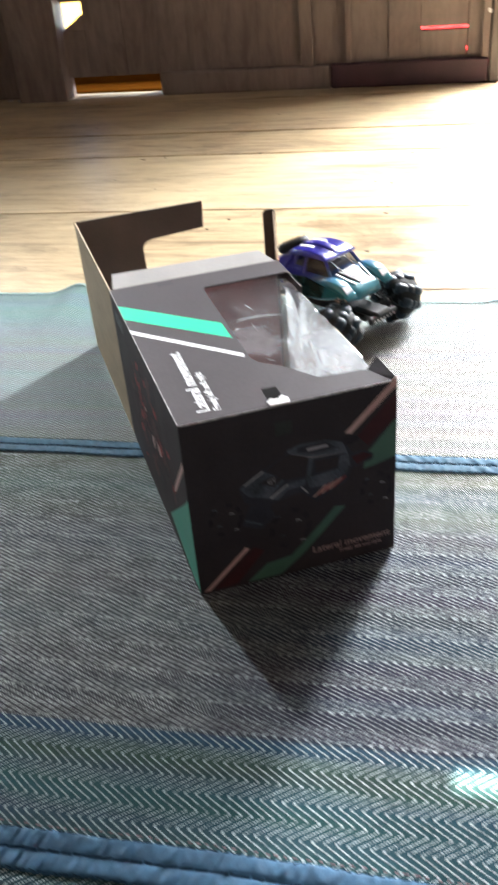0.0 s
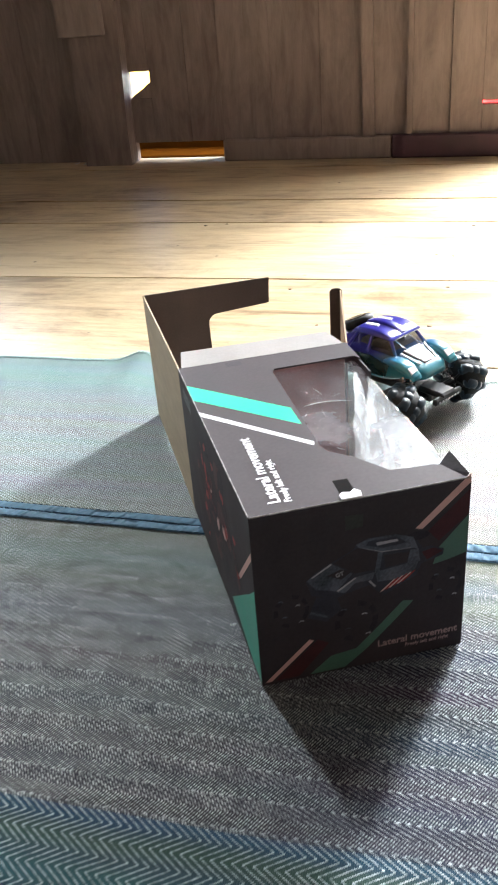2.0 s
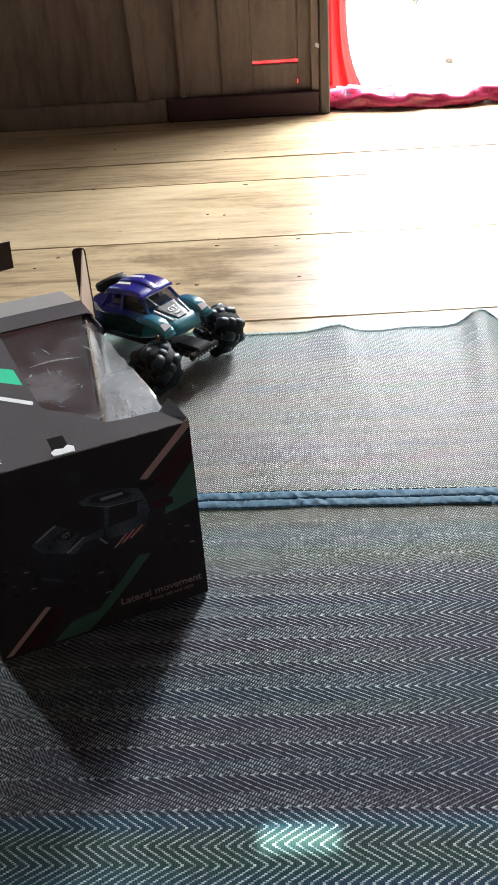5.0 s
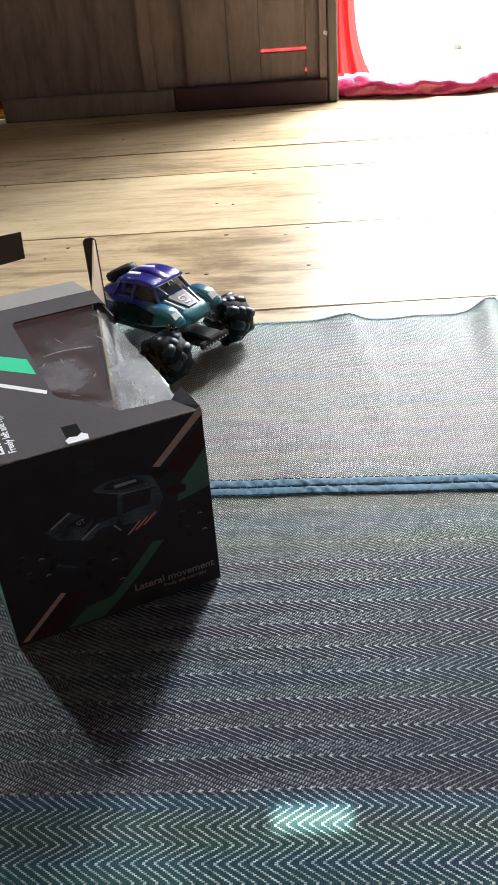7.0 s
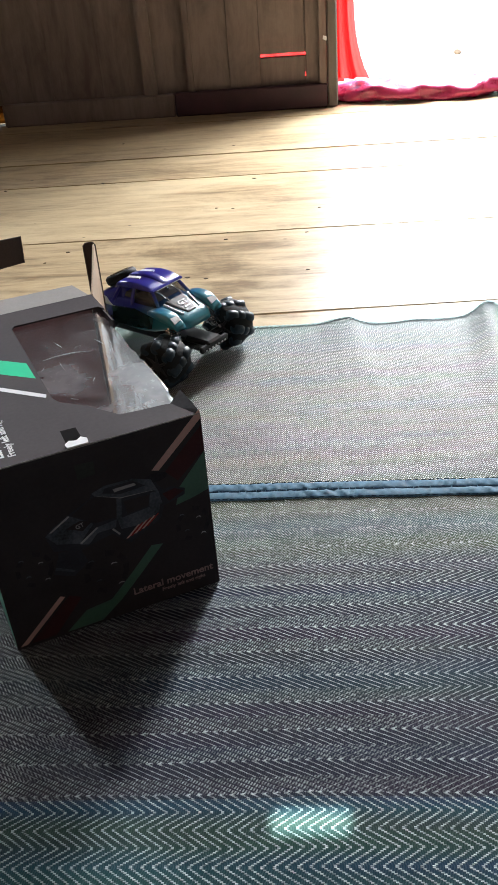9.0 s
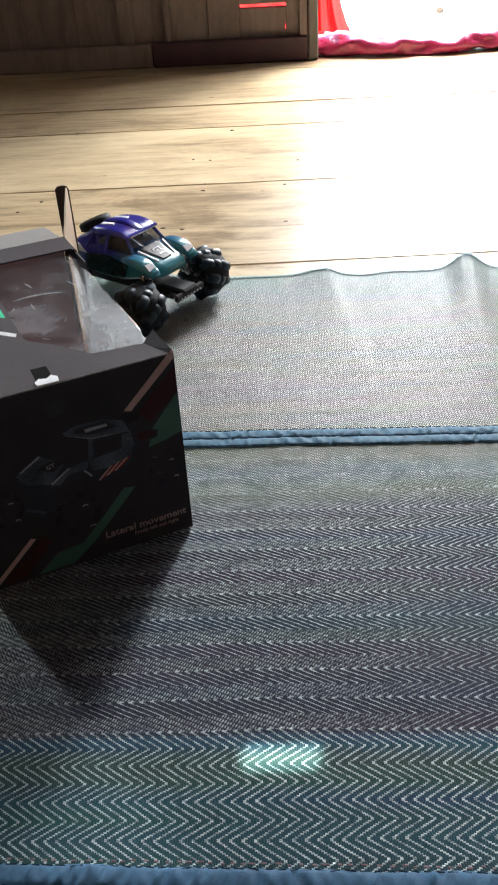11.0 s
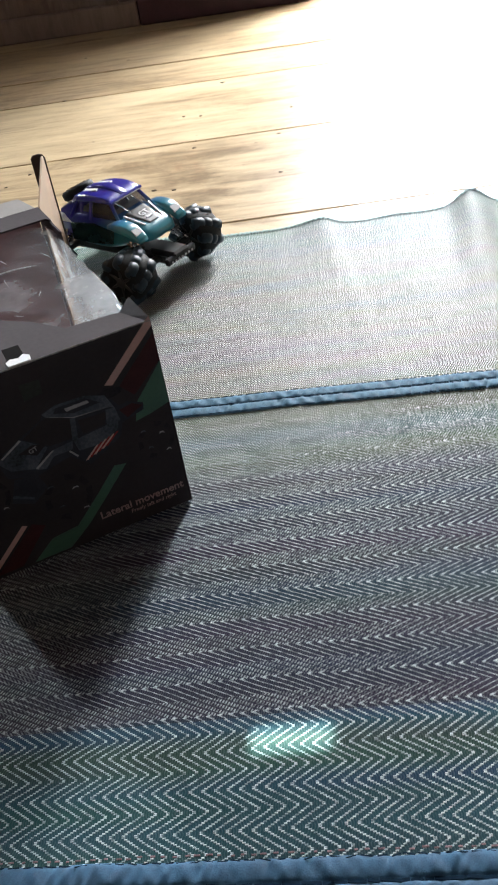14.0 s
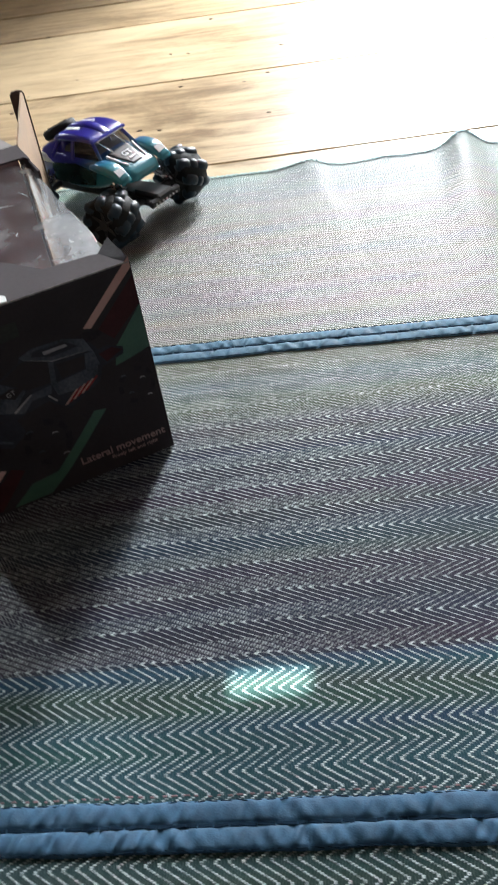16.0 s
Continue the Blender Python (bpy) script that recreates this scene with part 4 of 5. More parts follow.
sheet(bm, 56, 56, film_point)
# thin white rods stand for the glare along the film's creases
rng = random.Random(4)
for k in range(6):
    u0, v0, a0 = rng.uniform(0.095, 0.165), rng.uniform(0.07, 0.225), rng.uniform(0, 6.28)
    run, bend = rng.uniform(0.006, 0.020), rng.uniform(-0.16, 0.16)
    crease = bmesh.new()
    p = Vector((u0, v0, HH - 0.0062))
    for j in range(6):
        q = p + Vector((math.cos(a0 + bend * j * 0.3), math.sin(a0 + bend * j * 0.3), 0)) * run / 6
        q.x = min(q.x, 0.180)
        rod(crease, p, q, 0.00032 * (0.4 + j * (5 - j) / 8), 5)
        p = q
    part("film_crease", crease, CREASE_GLARE, box, "white glare line painted along a film crease", smooth=True)
arc = bmesh.new()
p = Vector((0.103, 0.178, HH - 0.0062))
for j in range(10):
    q = p + Vector((0.0046, 0.0012 - 0.00035 * j, 0))
    rod(arc, p, q, 0.00045 * (0.5 + j * (9 - j) / 22), 5)
    p = q
part("film_crease", arc, CREASE_GLARE, box, "long curved white glare line painted along a film crease", smooth=True)
film = part("window_film", bm, FILM, box, "creased clear plastic film", smooth=True)
film.visible_shadow = False
PRINT_Z = 0.00006


def ink(name, points, m, material, parent, level=1, label=""):
    bm = prism(bmesh.new(), points, 0.0, PRINT_Z, m @ Matrix.Translation((0, 0, PRINT_Z * (level - 1))))
    return part(name, bm, material, parent, label)


# top print
ink("stripe", ((0.0005, 0.217), (0.0005, 0.252), (0.0865, 0.1685), (0.0865, 0.1335)), TOP_M, GREEN_INK, top_panel, label="mint green stripe")
ink("stripe", ((0.0005, 0.181), (0.0005, 0.190), (0.0870, 0.0985), (0.0850, 0.0925)), TOP_M, WHITE_INK, top_panel, label="white stripe")
ink("slot", ((0.050, 0.282), (0.067, 0.282), (0.067, 0.292), (0.050, 0.292)), TOP_M, TYRE_INK, top_panel)
# no hole is cut: a dark patch stands for the shade inside the slot
ink("hang_hole", ((0.0790, 0.004), (0.0925, 0.004), (0.0930, 0.0305), (0.0800, 0.0310)), TOP_M, VOID, top_panel, label="hanger slot painted as a dark patch")
bm = prism(bmesh.new(), ((0.078, 0.0008), (0.095, 0.0008), (0.0960, 0.008), (0.0920, 0.0125), (0.0875, 0.0085), (0.0815, 0.0105), (0.0775, 0.007)), 0, 0.0012, TOP_M @ Matrix.Translation((0, 0, PRINT_Z)))
part("torn_edge", bm, WHITE_INK, top_panel, "torn white card edge")
lettering("title", "Lateral movement", 0.0151, WHITE_INK, top_panel, TOP_M @ pose(0.0310, 0.0135, 0.0002, 0, 0, 89))
lettering("subtitle", "Freely left and right", 0.0086, WHITE_INK, top_panel, TOP_M @ pose(0.0400, 0.0125, 0.0002, 0, 0, 89))

# front print: slanting bars, a picture of the car, words
ink("stripe", ((0.003, 0.003), (0.009, 0.003), (0.0485, 0.040), (0.0445, 0.042)), FRONT_P, PINK_INK, front_panel, label="dusty pink stripe")
ink("stripe", ((0.139, 0.137), (0.145, 0.135), (0.1855, 0.172), (0.1855, 0.181)), FRONT_P, PINK_INK, front_panel, label="dusty pink stripe")
ink("stripe", ((0.150, 0.132), (0.160, 0.120), (0.1855, 0.142), (0.1855, 0.166)), FRONT_P, MAROON_INK, front_panel)
ink("stripe", ((0.012, 0.003), (0.034, 0.003), (0.062, 0.034), (0.052, 0.040)), FRONT_P, MAROON_INK, front_panel)
ink("patch", ((0.160, 0.113), (0.1555, 0.0965), (0.170, 0.099), (0.1855, 0.103), (0.1855, 0.141)), FRONT_P, DARK_GREEN_INK, front_panel, label="deep green slanting patch")
ink("patch", ((0.0435, 0.002), (0.0635, 0.0185), (0.0865, 0.021), (0.110, 0.044), (0.129, 0.064), (0.139, 0.062), (0.118, 0.040), (0.0965, 0.0185), (0.0757, 0.002)), FRONT_P, DARK_GREEN_INK, front_panel, label="deep green slanting patch")
ink("sticker", ((0.0790, 0.1480), (0.0935, 0.1490), (0.0940, 0.1610), (0.0785, 0.1620)), FRONT_P, surface("dull_green_tape", (0.043, 0.044, 0.041), 0.6, vary=0.3, size=60, spec=0.18), front_panel, label="dull green scrap of tape")
pic = ink("car_picture", ((0.044, 0.105), (0.0515, 0.1113), (0.0651, 0.1185), (0.0851, 0.128), (0.088, 0.1328), (0.0987, 0.1363), (0.122, 0.1352), (0.138, 0.129), (0.146, 0.116), (0.153, 0.117), (0.165, 0.111), (0.164, 0.105), (0.145, 0.100), (0.141, 0.089), (0.112, 0.074), (0.098, 0.088), (0.078, 0.084), (0.069, 0.0812), (0.048, 0.0888)), FRONT_P, DARK_BLUE_INK, front_panel, 2, "printed picture of a blue toy car")
ink("hood", ((0.0445, 0.1048), (0.0515, 0.1108), (0.0660, 0.1180), (0.0840, 0.1035), (0.0700, 0.0885), (0.052, 0.0945)), FRONT_P, STEEL_BLUE_INK, pic, 3)
ink("fender", ((0.070, 0.0875), (0.0862, 0.0990), (0.1040, 0.1010), (0.1014, 0.0935), (0.0862, 0.0935), (0.0775, 0.0850)), FRONT_P, STEEL_BLUE_INK, pic, 4)
ink("windscreen", ((0.0680, 0.1175), (0.0850, 0.1270), (0.0894, 0.1285), (0.1080, 0.1200), (0.1040, 0.1030), (0.0860, 0.1035)), FRONT_P, PRINT, pic, 3)
ink("pillar", ((0.1065, 0.1208), (0.1105, 0.1198), (0.1080, 0.1010), (0.1035, 0.1010)), FRONT_P, STEEL_BLUE_INK, pic, 4)
ink("pillar", ((0.1345, 0.1165), (0.1420, 0.1160), (0.1440, 0.1030), (0.1325, 0.1035)), FRONT_P, STEEL_BLUE_INK, pic, 4)
ink("roof", ((0.0872, 0.1322), (0.0987, 0.1360), (0.1219, 0.1350), (0.1372, 0.1290), (0.1419, 0.1160), (0.1380, 0.1180), (0.1095, 0.1203), (0.0894, 0.1288)), FRONT_P, STEEL_BLUE_INK, pic, 4)
ink("roof_shade", ((0.0985, 0.1335), (0.1219, 0.1330), (0.1320, 0.1250), (0.1110, 0.1240), (0.0960, 0.1295)), FRONT_P, DARK_BLUE_INK, pic, 5)
ink("highlight", ((0.1047, 0.1306), (0.1231, 0.1305), (0.1243, 0.1280), (0.1056, 0.1274)), FRONT_P, GREY_INK, pic, 6)
ink("highlight", ((0.0900, 0.1290), (0.1095, 0.1208), (0.1380, 0.1184), (0.1095, 0.1200)), FRONT_P, GREY_INK, pic, 6)
ink("side_window", ((0.1115, 0.1165), (0.1131, 0.1030), (0.1315, 0.1045), (0.1343, 0.1150)), FRONT_P, PRINT, pic, 5)
ink("flank", ((0.1040, 0.1005), (0.1424, 0.1040), (0.1400, 0.0960), (0.1240, 0.0885), (0.1060, 0.0900)), FRONT_P, STEEL_BLUE_INK, pic, 3)
ink("spare_wheel", [(0.141 + 0.011 * math.cos(k * 0.628), 0.1295 + 0.0045 * math.sin(k * 0.628)) for k in range(10)], FRONT_P, TYRE_INK, pic, 3)
ink("tail", ((0.1450, 0.1120), (0.1560, 0.1140), (0.1640, 0.1090), (0.1500, 0.1030)), FRONT_P, MAROON_INK, pic, 3)
ink("highlight", ((0.0480, 0.1075), (0.0655, 0.1182), (0.0665, 0.1168), (0.0495, 0.1068)), FRONT_P, GREY_INK, pic, 5)
ink("highlight", ((0.0700, 0.0890), (0.0860, 0.0992), (0.0875, 0.0985), (0.0715, 0.0876)), FRONT_P, GREY_INK, pic, 5)
ink("highlight", ((0.098, 0.0925), (0.1035, 0.0850), (0.1048, 0.0858), (0.0995, 0.0932)), FRONT_P, GREY_INK, pic, 5)
ink("badge", ((0.0618, 0.1064), (0.0735, 0.1103), (0.0840, 0.1067), (0.0745, 0.0997)), FRONT_P, PRINT, pic, 4)
lettering("badge_letters", "GT", 0.0055, GREY_INK, pic, FRONT_P @ pose(0.0695, 0.1035, 0.0010, 0, 0, 12))
for k in range(6):
    x = 0.1085 + 0.0036 * k
    ink("slash", ((x, 0.0790 + 0.0012 * k), (x + 0.012, 0.0895 + 0.0010 * k), (x + 0.0134, 0.0892 + 0.0010 * k), (x + 0.0022, 0.0788 + 0.0012 * k)), FRONT_P, RED_INK if k % 2 else PINK_INK, pic, 5)
for cx, cy, r in ((0.030, 0.077, 0.015), (0.087, 0.052, 0.019), (0.168, 0.073, 0.015)):
    tyre = ink("wheel", [(cx + r * (1 + 0.08 * (k % 2)) * math.cos(k * math.pi / 9), cy + r * 1.15 * (1 + 0.08 * (k % 2)) * math.sin(k * math.pi / 9)) for k in range(18)], FRONT_P, PRINT, pic, 4)
    for j in (0, 1, 3, 4, 6, 8, 9):
        a = 0.3 + j * 0.628 + 0.11 * (j % 3)
        c1, s1, c2, s2 = math.cos(a), math.sin(a), math.cos(a + 0.46), math.sin(a + 0.46)
        ink("lug", [(cx + r * f * c, cy + r * 1.12 * f * q) for f, c, q in ((0.80, c1, s1), (1.04, c1, s1), (1.06, c2, s2), (0.78, c2, s2))], FRONT_P, TYRE_INK, pic, 5)
    for j in range(4):
        a = 0.7 + j * 1.55
        d = 0.95 if j % 2 else 0.5
        px, py = cx + r * d * math.cos(a), cy + r * 1.1 * d * math.sin(a)
        q, h = r * 0.16, 0.0009
        ink("glint", ((px - q, py - h), (px, py - h * 0.2), (px + q, py - h * 1.6), (px + q * 0.6, py + h * 0.6), (px - q * 0.5, py + h * 0.9)), FRONT_P, GREY_INK if j % 3 == 0 else STEEL_BLUE_INK, pic, 6)
ink("bumper", ((0.044, 0.066), (0.060, 0.058), (0.074, 0.068), (0.070, 0.082), (0.052, 0.086)), FRONT_P, DARK_BLUE_INK, pic, 3)
ink("bumper_bar", ((0.046, 0.070), (0.061, 0.062), (0.0620, 0.0640), (0.047, 0.0722)), FRONT_P, STEEL_BLUE_INK, pic, 4)
lettering("title", "Lateral movement", 0.0102, DULL_PINK_INK, front_panel, FRONT_P @ pose(0.106, 0.0175, 0.0002))
lettering("subtitle", "Freely left and right", 0.0052, DULL_PINK_INK, front_panel, FRONT_P @ pose(0.132, 0.0115, 0.0002))

# side print, x from the back to the front
ink("stripe", ((L - 0.062, 0.080), (L - 0.055, 0.080), (L - 0.002, 0.139), (L - 0.002, 0.147)), LEFT_M, PINK_INK, left_panel, label="dusty pink stripe")
ink("patch", ((L - 0.105, 0.020), (L - 0.030, 0.003), (L - 0.001, 0.003), (L - 0.001, 0.108), (L - 0.018, 0.092)), LEFT_M, SEA_INK, left_panel, label="sea green slanting patch")
rng = random.Random(5)
cars = ink("car_picture", ((0.06, 0.05), (0.10, 0.035), (0.20, 0.05), (0.225, 0.09), (0.20, 0.13), (0.13, 0.15), (0.07, 0.12)), LEFT_M, PRINT, left_panel, 2, "dark printed picture with red and white flecks")
for k in range(70):
    x, y = rng.gauss(0.145, 0.040), rng.gauss(0.095, 0.024)
    x, y = min(0.235, max(0.045, x)), min(0.150, max(0.030, y))
    a, r = rng.uniform(0, 6.28), rng.uniform(0.008, 0.018) if k < 22 else rng.uniform(0.003, 0.008)
    pts = [(x + r * math.cos(a + b) * s, y + r * math.sin(a + b) * s) for b, s in ((0, 1.4), (1.2, 0.7), (2.6, 1.1), (3.9, 0.8), (5.1, 0.9))]
    ink("fleck", pts, LEFT_M, ((MAROON_INK, PRINT, TYRE_INK)[k % 3] if k < 22 else (RED_INK, MAROON_INK, TYRE_INK, RED_INK, PINK_INK if k % 4 == 0 else MAROON_INK, MAROON_INK)[k % 6]), cars, 3 + k // 12)
for k in range(6):
    x = 0.020 + 0.0065 * k
    ink("letter_bar", ((x, 0.155), (x + 0.004, 0.155), (x + 0.004, 0.170), (x, 0.170)), LEFT_M, DIM_INK, left_panel)


# the emptied box has been pushed a little askew
ASKEW = Matrix(((1, -0.04, 0, 0), (0, 1, 0, 0), (0, 0, 1, 0), (0, 0, 0, 1)))
for piece in box.children_recursive:
    if piece.data.users == 1:
        own = piece.matrix_basis
        piece.data.transform(own.inverted() @ ASKEW @ own)


# ---------------------------------------------------------------- remote-control toy car
R, WW, BASE, TRACK = 0.0385, 0.046, 0.156, 0.144


def wheel_parts(parent):
    """Tyre with slanting roller-shaped lugs, and a spoked rim. The axle is the local y axis."""
    turn = pose(0, 0, 0, 90, 0, 0)
    w = part("wheel", lathe(bmesh.new(), [(0.010, -WW / 2 + 0.006), (0.029, -WW / 2 + 0.001), (0.0335, -WW / 2 + 0.006), (0.0348, 0), (0.0335, WW / 2 - 0.006), (0.029, WW / 2 - 0.001), (0.010, WW / 2 - 0.006)], 32, turn), RUBBER, parent, smooth=True)
    for k in range(8):
        a = 2 * math.pi * k / 8
        bm = bmesh.new()
        m = pose(0, 0, 0, 0, -math.degrees(a), 0) @ Matrix.Translation((0.0268, 0, 0)) @ pose(0, 0, 0, 64, 0, 0)
        lathe(bm, [(0.0040, -0.0245), (0.0076, -0.0235), (0.0092, -0.0140), (0.0094, -0.0085), (0.0086, -0.0075), (0.0086, -0.0055), (0.0099, -0.0045), (0.0101, 0.0045), (0.0086, 0.0055), (0.0086, 0.0075), (0.0094, 0.0085), (0.0092, 0.0140), (0.0076, 0.0235), (0.0040, 0.0245)], 12, m)
        part("tread_roller", bm, BLUE_RUBBER, w, "blue-black slanting tread roller", smooth=True)
    for side in (-1, 1):
        bm = bmesh.new()
        y = side * (WW / 2 - 0.005)
        lathe(bm, [(0.004, y - 0.002), (0.0075, y - 0.002), (0.0065, y + 0.002), (0.003, y + 0.003)], 12, turn)
        for k in range(6):
            a = 2 * math.pi * k / 6
            rod(bm, (0.005 * math.cos(a), -y, 0.005 * math.sin(a)), (0.022 * math.cos(a), -y, 0.022 * math.sin(a)), 0.0022, 6)
        part("rim", bm, BLACK_PLASTIC, w)
    return w


def shell(bm, keys, steps=5, n=24, power=3.6):
    """A rounded hull through cross-sections (x, half width, bottom, top, half width at the top)."""
    rows = []
    pts = [keys[0]] + list(keys) + [keys[-1]]
    for i in range(1, len(pts) - 2):
        for k in range(steps + (i == len(pts) - 3)):
            f = k / steps
            p0, p1, p2, p3 = pts[i - 1], pts[i], pts[i + 1], pts[i + 2]
            rows.append([0.5 * (2 * b + (c - a) * f + (2 * a - 5 * b + 4 * c - d) * f * f + (3 * b - a - 3 * c + d) * f ** 3) for a, b, c, d in zip(p0, p1, p2, p3)])
    rings = []
    for x, half, z0, z1, half_top in rows:
        ring = []
        for k in range(n):
            c, q = math.cos(2 * math.pi * k / n), math.sin(2 * math.pi * k / n)
            up = math.copysign(abs(q) ** (2 / power), q) * 0.5 + 0.5
            out = math.copysign(abs(c) ** (2 / power), c)
            ring.append((x, out * (half + (half_top - half) * up), z0 + (z1 - z0) * up))
        rings.append(ring)
    return loft(bm, rings)


def toy_car(m):
    car = thing("toy_car", "blue and teal remote-control toy rock crawler with chunky black wheels", "toy car", m=m)
    # lower shell with hood and tail
    bm = shell(bmesh.new(), [(-0.093, 0.020, 0.072, 0.086, 0.017), (-0.082, 0.034, 0.060, 0.094, 0.028), (-0.045, 0.041, 0.054, 0.099, 0.035), (0.000, 0.042, 0.052, 0.099, 0.038),
                             (0.030, 0.041, 0.056, 0.099, 0.038), (0.056, 0.037, 0.064, 0.094, 0.034), (0.078, 0.032, 0.068, 0.086, 0.028), (0.086, 0.024, 0.070, 0.079, 0.020)], power=5)
    shell_part = part("body_shell", bm, PAINT, car, "blue lacquered shell running to teal at the nose", smooth=True)
    # cabin roof
    bm = shell(bmesh.new(), [(-0.050, 0.030, 0.109, 0.1140, 0.026), (-0.038, 0.034, 0.114, 0.1222, 0.029), (-0.010, 0.0365, 0.1175, 0.1265, 0.031), (0.014, 0.0355, 0.1180, 0.1250, 0.031), (0.029, 0.0320, 0.1160, 0.1195, 0.029)], power=8)
    roof = part("roof", bm, PAINT, car, "deep blue roof", smooth=True)
    for s in (-1, 1):
        bm = bmesh.new()
        prism(bm, ((-0.034, s * 0.014 - 0.004), (-0.008, s * 0.015 - 0.003), (-0.010, s * 0.015 + 0.003), (-0.036, s * 0.014 + 0.004)), -0.003, 0.0010, pose(0, 0, 0.1284, 0, -8.5, 0))
        part("roof_stripe", bm, WHITE_DECAL, roof, "white roof stripe")
    bm = shell(bmesh.new(), [(-0.052, 0.005, 0.108, 0.1165, 0.004), (-0.036, 0.008, 0.116, 0.1258, 0.006), (-0.010, 0.010, 0.120, 0.1302, 0.007), (0.012, 0.010, 0.118, 0.1275, 0.007), (0.026, 0.008, 0.114, 0.1215, 0.006)], n=16, power=5)
    part("roof_ridge", bm, PAINT, roof, smooth=True)
    bm = bmesh.new()
    block(bm, (0.021, -0.033, 0.1165), (0.031, 0.033, 0.1205), 0.0016)
    part("light_bar", bm, PAINT, roof)
    for s in (-1, 1):
        for a, b in (((0.024, 0.027, 0.117), (0.040, 0.034, 0.096)), ((-0.006, 0.032, 0.121), (-0.010, 0.039, 0.094)), ((-0.033, 0.030, 0.119), (-0.050, 0.037, 0.092))):
            bm = rod(bmesh.new(), (a[0], s * a[1], a[2]), (b[0], s * b[1], b[2]), 0.0026, 8)
            part("pillar", bm, PAINT, car)
        bm = bmesh.new()
        vs = [bm.verts.new((x, s * y, z)) for x, y, z in ((0.021, 0.0280, 0.117), (0.036, 0.0345, 0.096), (-0.006, 0.0365, 0.097), (-0.004, 0.0310, 0.118))]
        vt = [bm.verts.new((v.co.x, v.co.y - s * 0.002, v.co.z)) for v in vs]
        bm.faces.new(vs), bm.faces.new(vt[::-1])
        for i in range(4):
            bm.faces.new((vs[i], vt[i], vt[(i + 1) % 4], vs[(i + 1) % 4]))
        part("side_window", bm, WINDOW_TINT, car)
        bm = bmesh.new()
        prism(bm, ((-0.050, 0.002), (-0.015, 0.000), (0.026, 0.004), (0.032, 0.022), (-0.004, 0.030), (-0.048, 0.026)), -0.002, 0.0006, Matrix.Translation((0, s * 0.0418, 0.060)) @ (FRONT_M if s < 0 else Matrix(((1, 0, 0, 0), (0, 0, 1, 0), (0, 1, 0, 0), (0, 0, 0, 1)))))
        part("flank_decal", bm, surface("dark_teal_lacquer", (0.008, 0.034, 0.040), 0.25, vary=0.4, size=60, coat=0.5), shell_part, "dark teal flank")
        bm = bmesh.new()
        prism(bm, ((-0.096, 0.0800), (-0.086, 0.0920), (-0.070, 0.0915), (-0.052, 0.0830), (-0.074, 0.0840)), -0.008, 0.001, Matrix.Translation((0, s * 0.0365, 0)) @ (FRONT_M if s < 0 else Matrix(((1, 0, 0, 0), (0, 0, 1, 0), (0, 1, 0, 0), (0, 0, 0, 1)))))
        part("tail_fin", bm, WHITE_DECAL, shell_part, "white swept tail fin")
        # wide fender over each front wheel, pale light in front
        bm = shell(bmesh.new(), [(0.026, 0.005, 0.088, 0.093, 0.004), (0.044, 0.011, 0.088, 0.099, 0.009), (0.068, 0.012, 0.084, 0.096, 0.010), (0.086, 0.010, 0.076, 0.083, 0.008)], n=16, power=5)
        for v in bm.verts:
            v.co.y += s * 0.041
        part("fender", bm, PAINT, car, smooth=True)
        bm = prism(bmesh.new(), ((-0.005, s * 0.041 - 0.007), (0.006, s * 0.041 - 0.008), (0.004, s * 0.041 + 0.007), (-0.004, s * 0.041 + 0.006)), -0.0020, 0.0006, pose(0.0775, 0, 0.0905, 0, 38, 0))
        part("headlight", bm, WHITE_DECAL, car, "white slanting headlight")
        bm = bmesh.new()
        prism(bm, ((0.046, s * 0.026 - 0.0012), (0.076, s * 0.018 - 0.0015), (0.077, s * 0.018 + 0.001), (0.046, s * 0.026 + 0.0012)), -0.0025, 0.0006, pose(0, 0, 0.1165, 0, 20.5, 0))
        part("hood_stripe", bm, WHITE_DECAL, shell_part)
    for y0, y1 in ((-0.022, -0.008), (0.010, 0.020)):
        part("windscreen_bar", rod(bmesh.new(), (0.026, y0, 0.116), (0.040, y1, 0.098), 0.0013, 6), CHROME, car)
    bm = shell(bmesh.new(), [(0.040, 0.021, 0.090, 0.1005, 0.020), (0.056, 0.017, 0.087, 0.0965, 0.016), (0.073, 0.010, 0.083, 0.0900, 0.009)], n=16, power=8)
    scoop = part("hood_scoop", bm, BLACK_PLASTIC, car)
    lettering("hood_letters", "GT", 0.013, WHITE_DECAL, scoop, pose(0.0600, -0.0090, 0.0962, 0, 0, 90) @ pose(0, 0, 0, 17, 0, 0))
    part("letter_bar", prism(bmesh.new(), ((-0.0014, -0.006), (0.0014, -0.006), (0.0014, 0.006), (-0.0014, 0.006)), -0.001, 0.0006, pose(0.0650, 0, 0.0934, 0, 21, 0)), GREY_INK, scoop)
    bm = bmesh.new()
    block(bm, (-0.040, -0.027, 0.088), (0.028, 0.027, 0.104), 0.004)
    block(bm, (-0.020, -0.022, 0.104), (-0.012, -0.006, 0.118), 0.002)
    block(bm, (-0.020, 0.006, 0.104), (-0.012, 0.022, 0.118), 0.002)
    part("cabin_seats", bm, surface("grey_plastic", (0.10, 0.105, 0.115), 0.4, vary=0.3, size=90), car)
    bm = rod(bmesh.new(), (0.020, -0.020, 0.100), (0.010, -0.020, 0.114), 0.0020, 6)
    rod(bm, (0.020, 0.014, 0.100), (0.006, 0.014, 0.115), 0.0016, 6)
    rod(bm, (0.014, -0.024, 0.108), (0.012, 0.022, 0.108), 0.0014, 6)
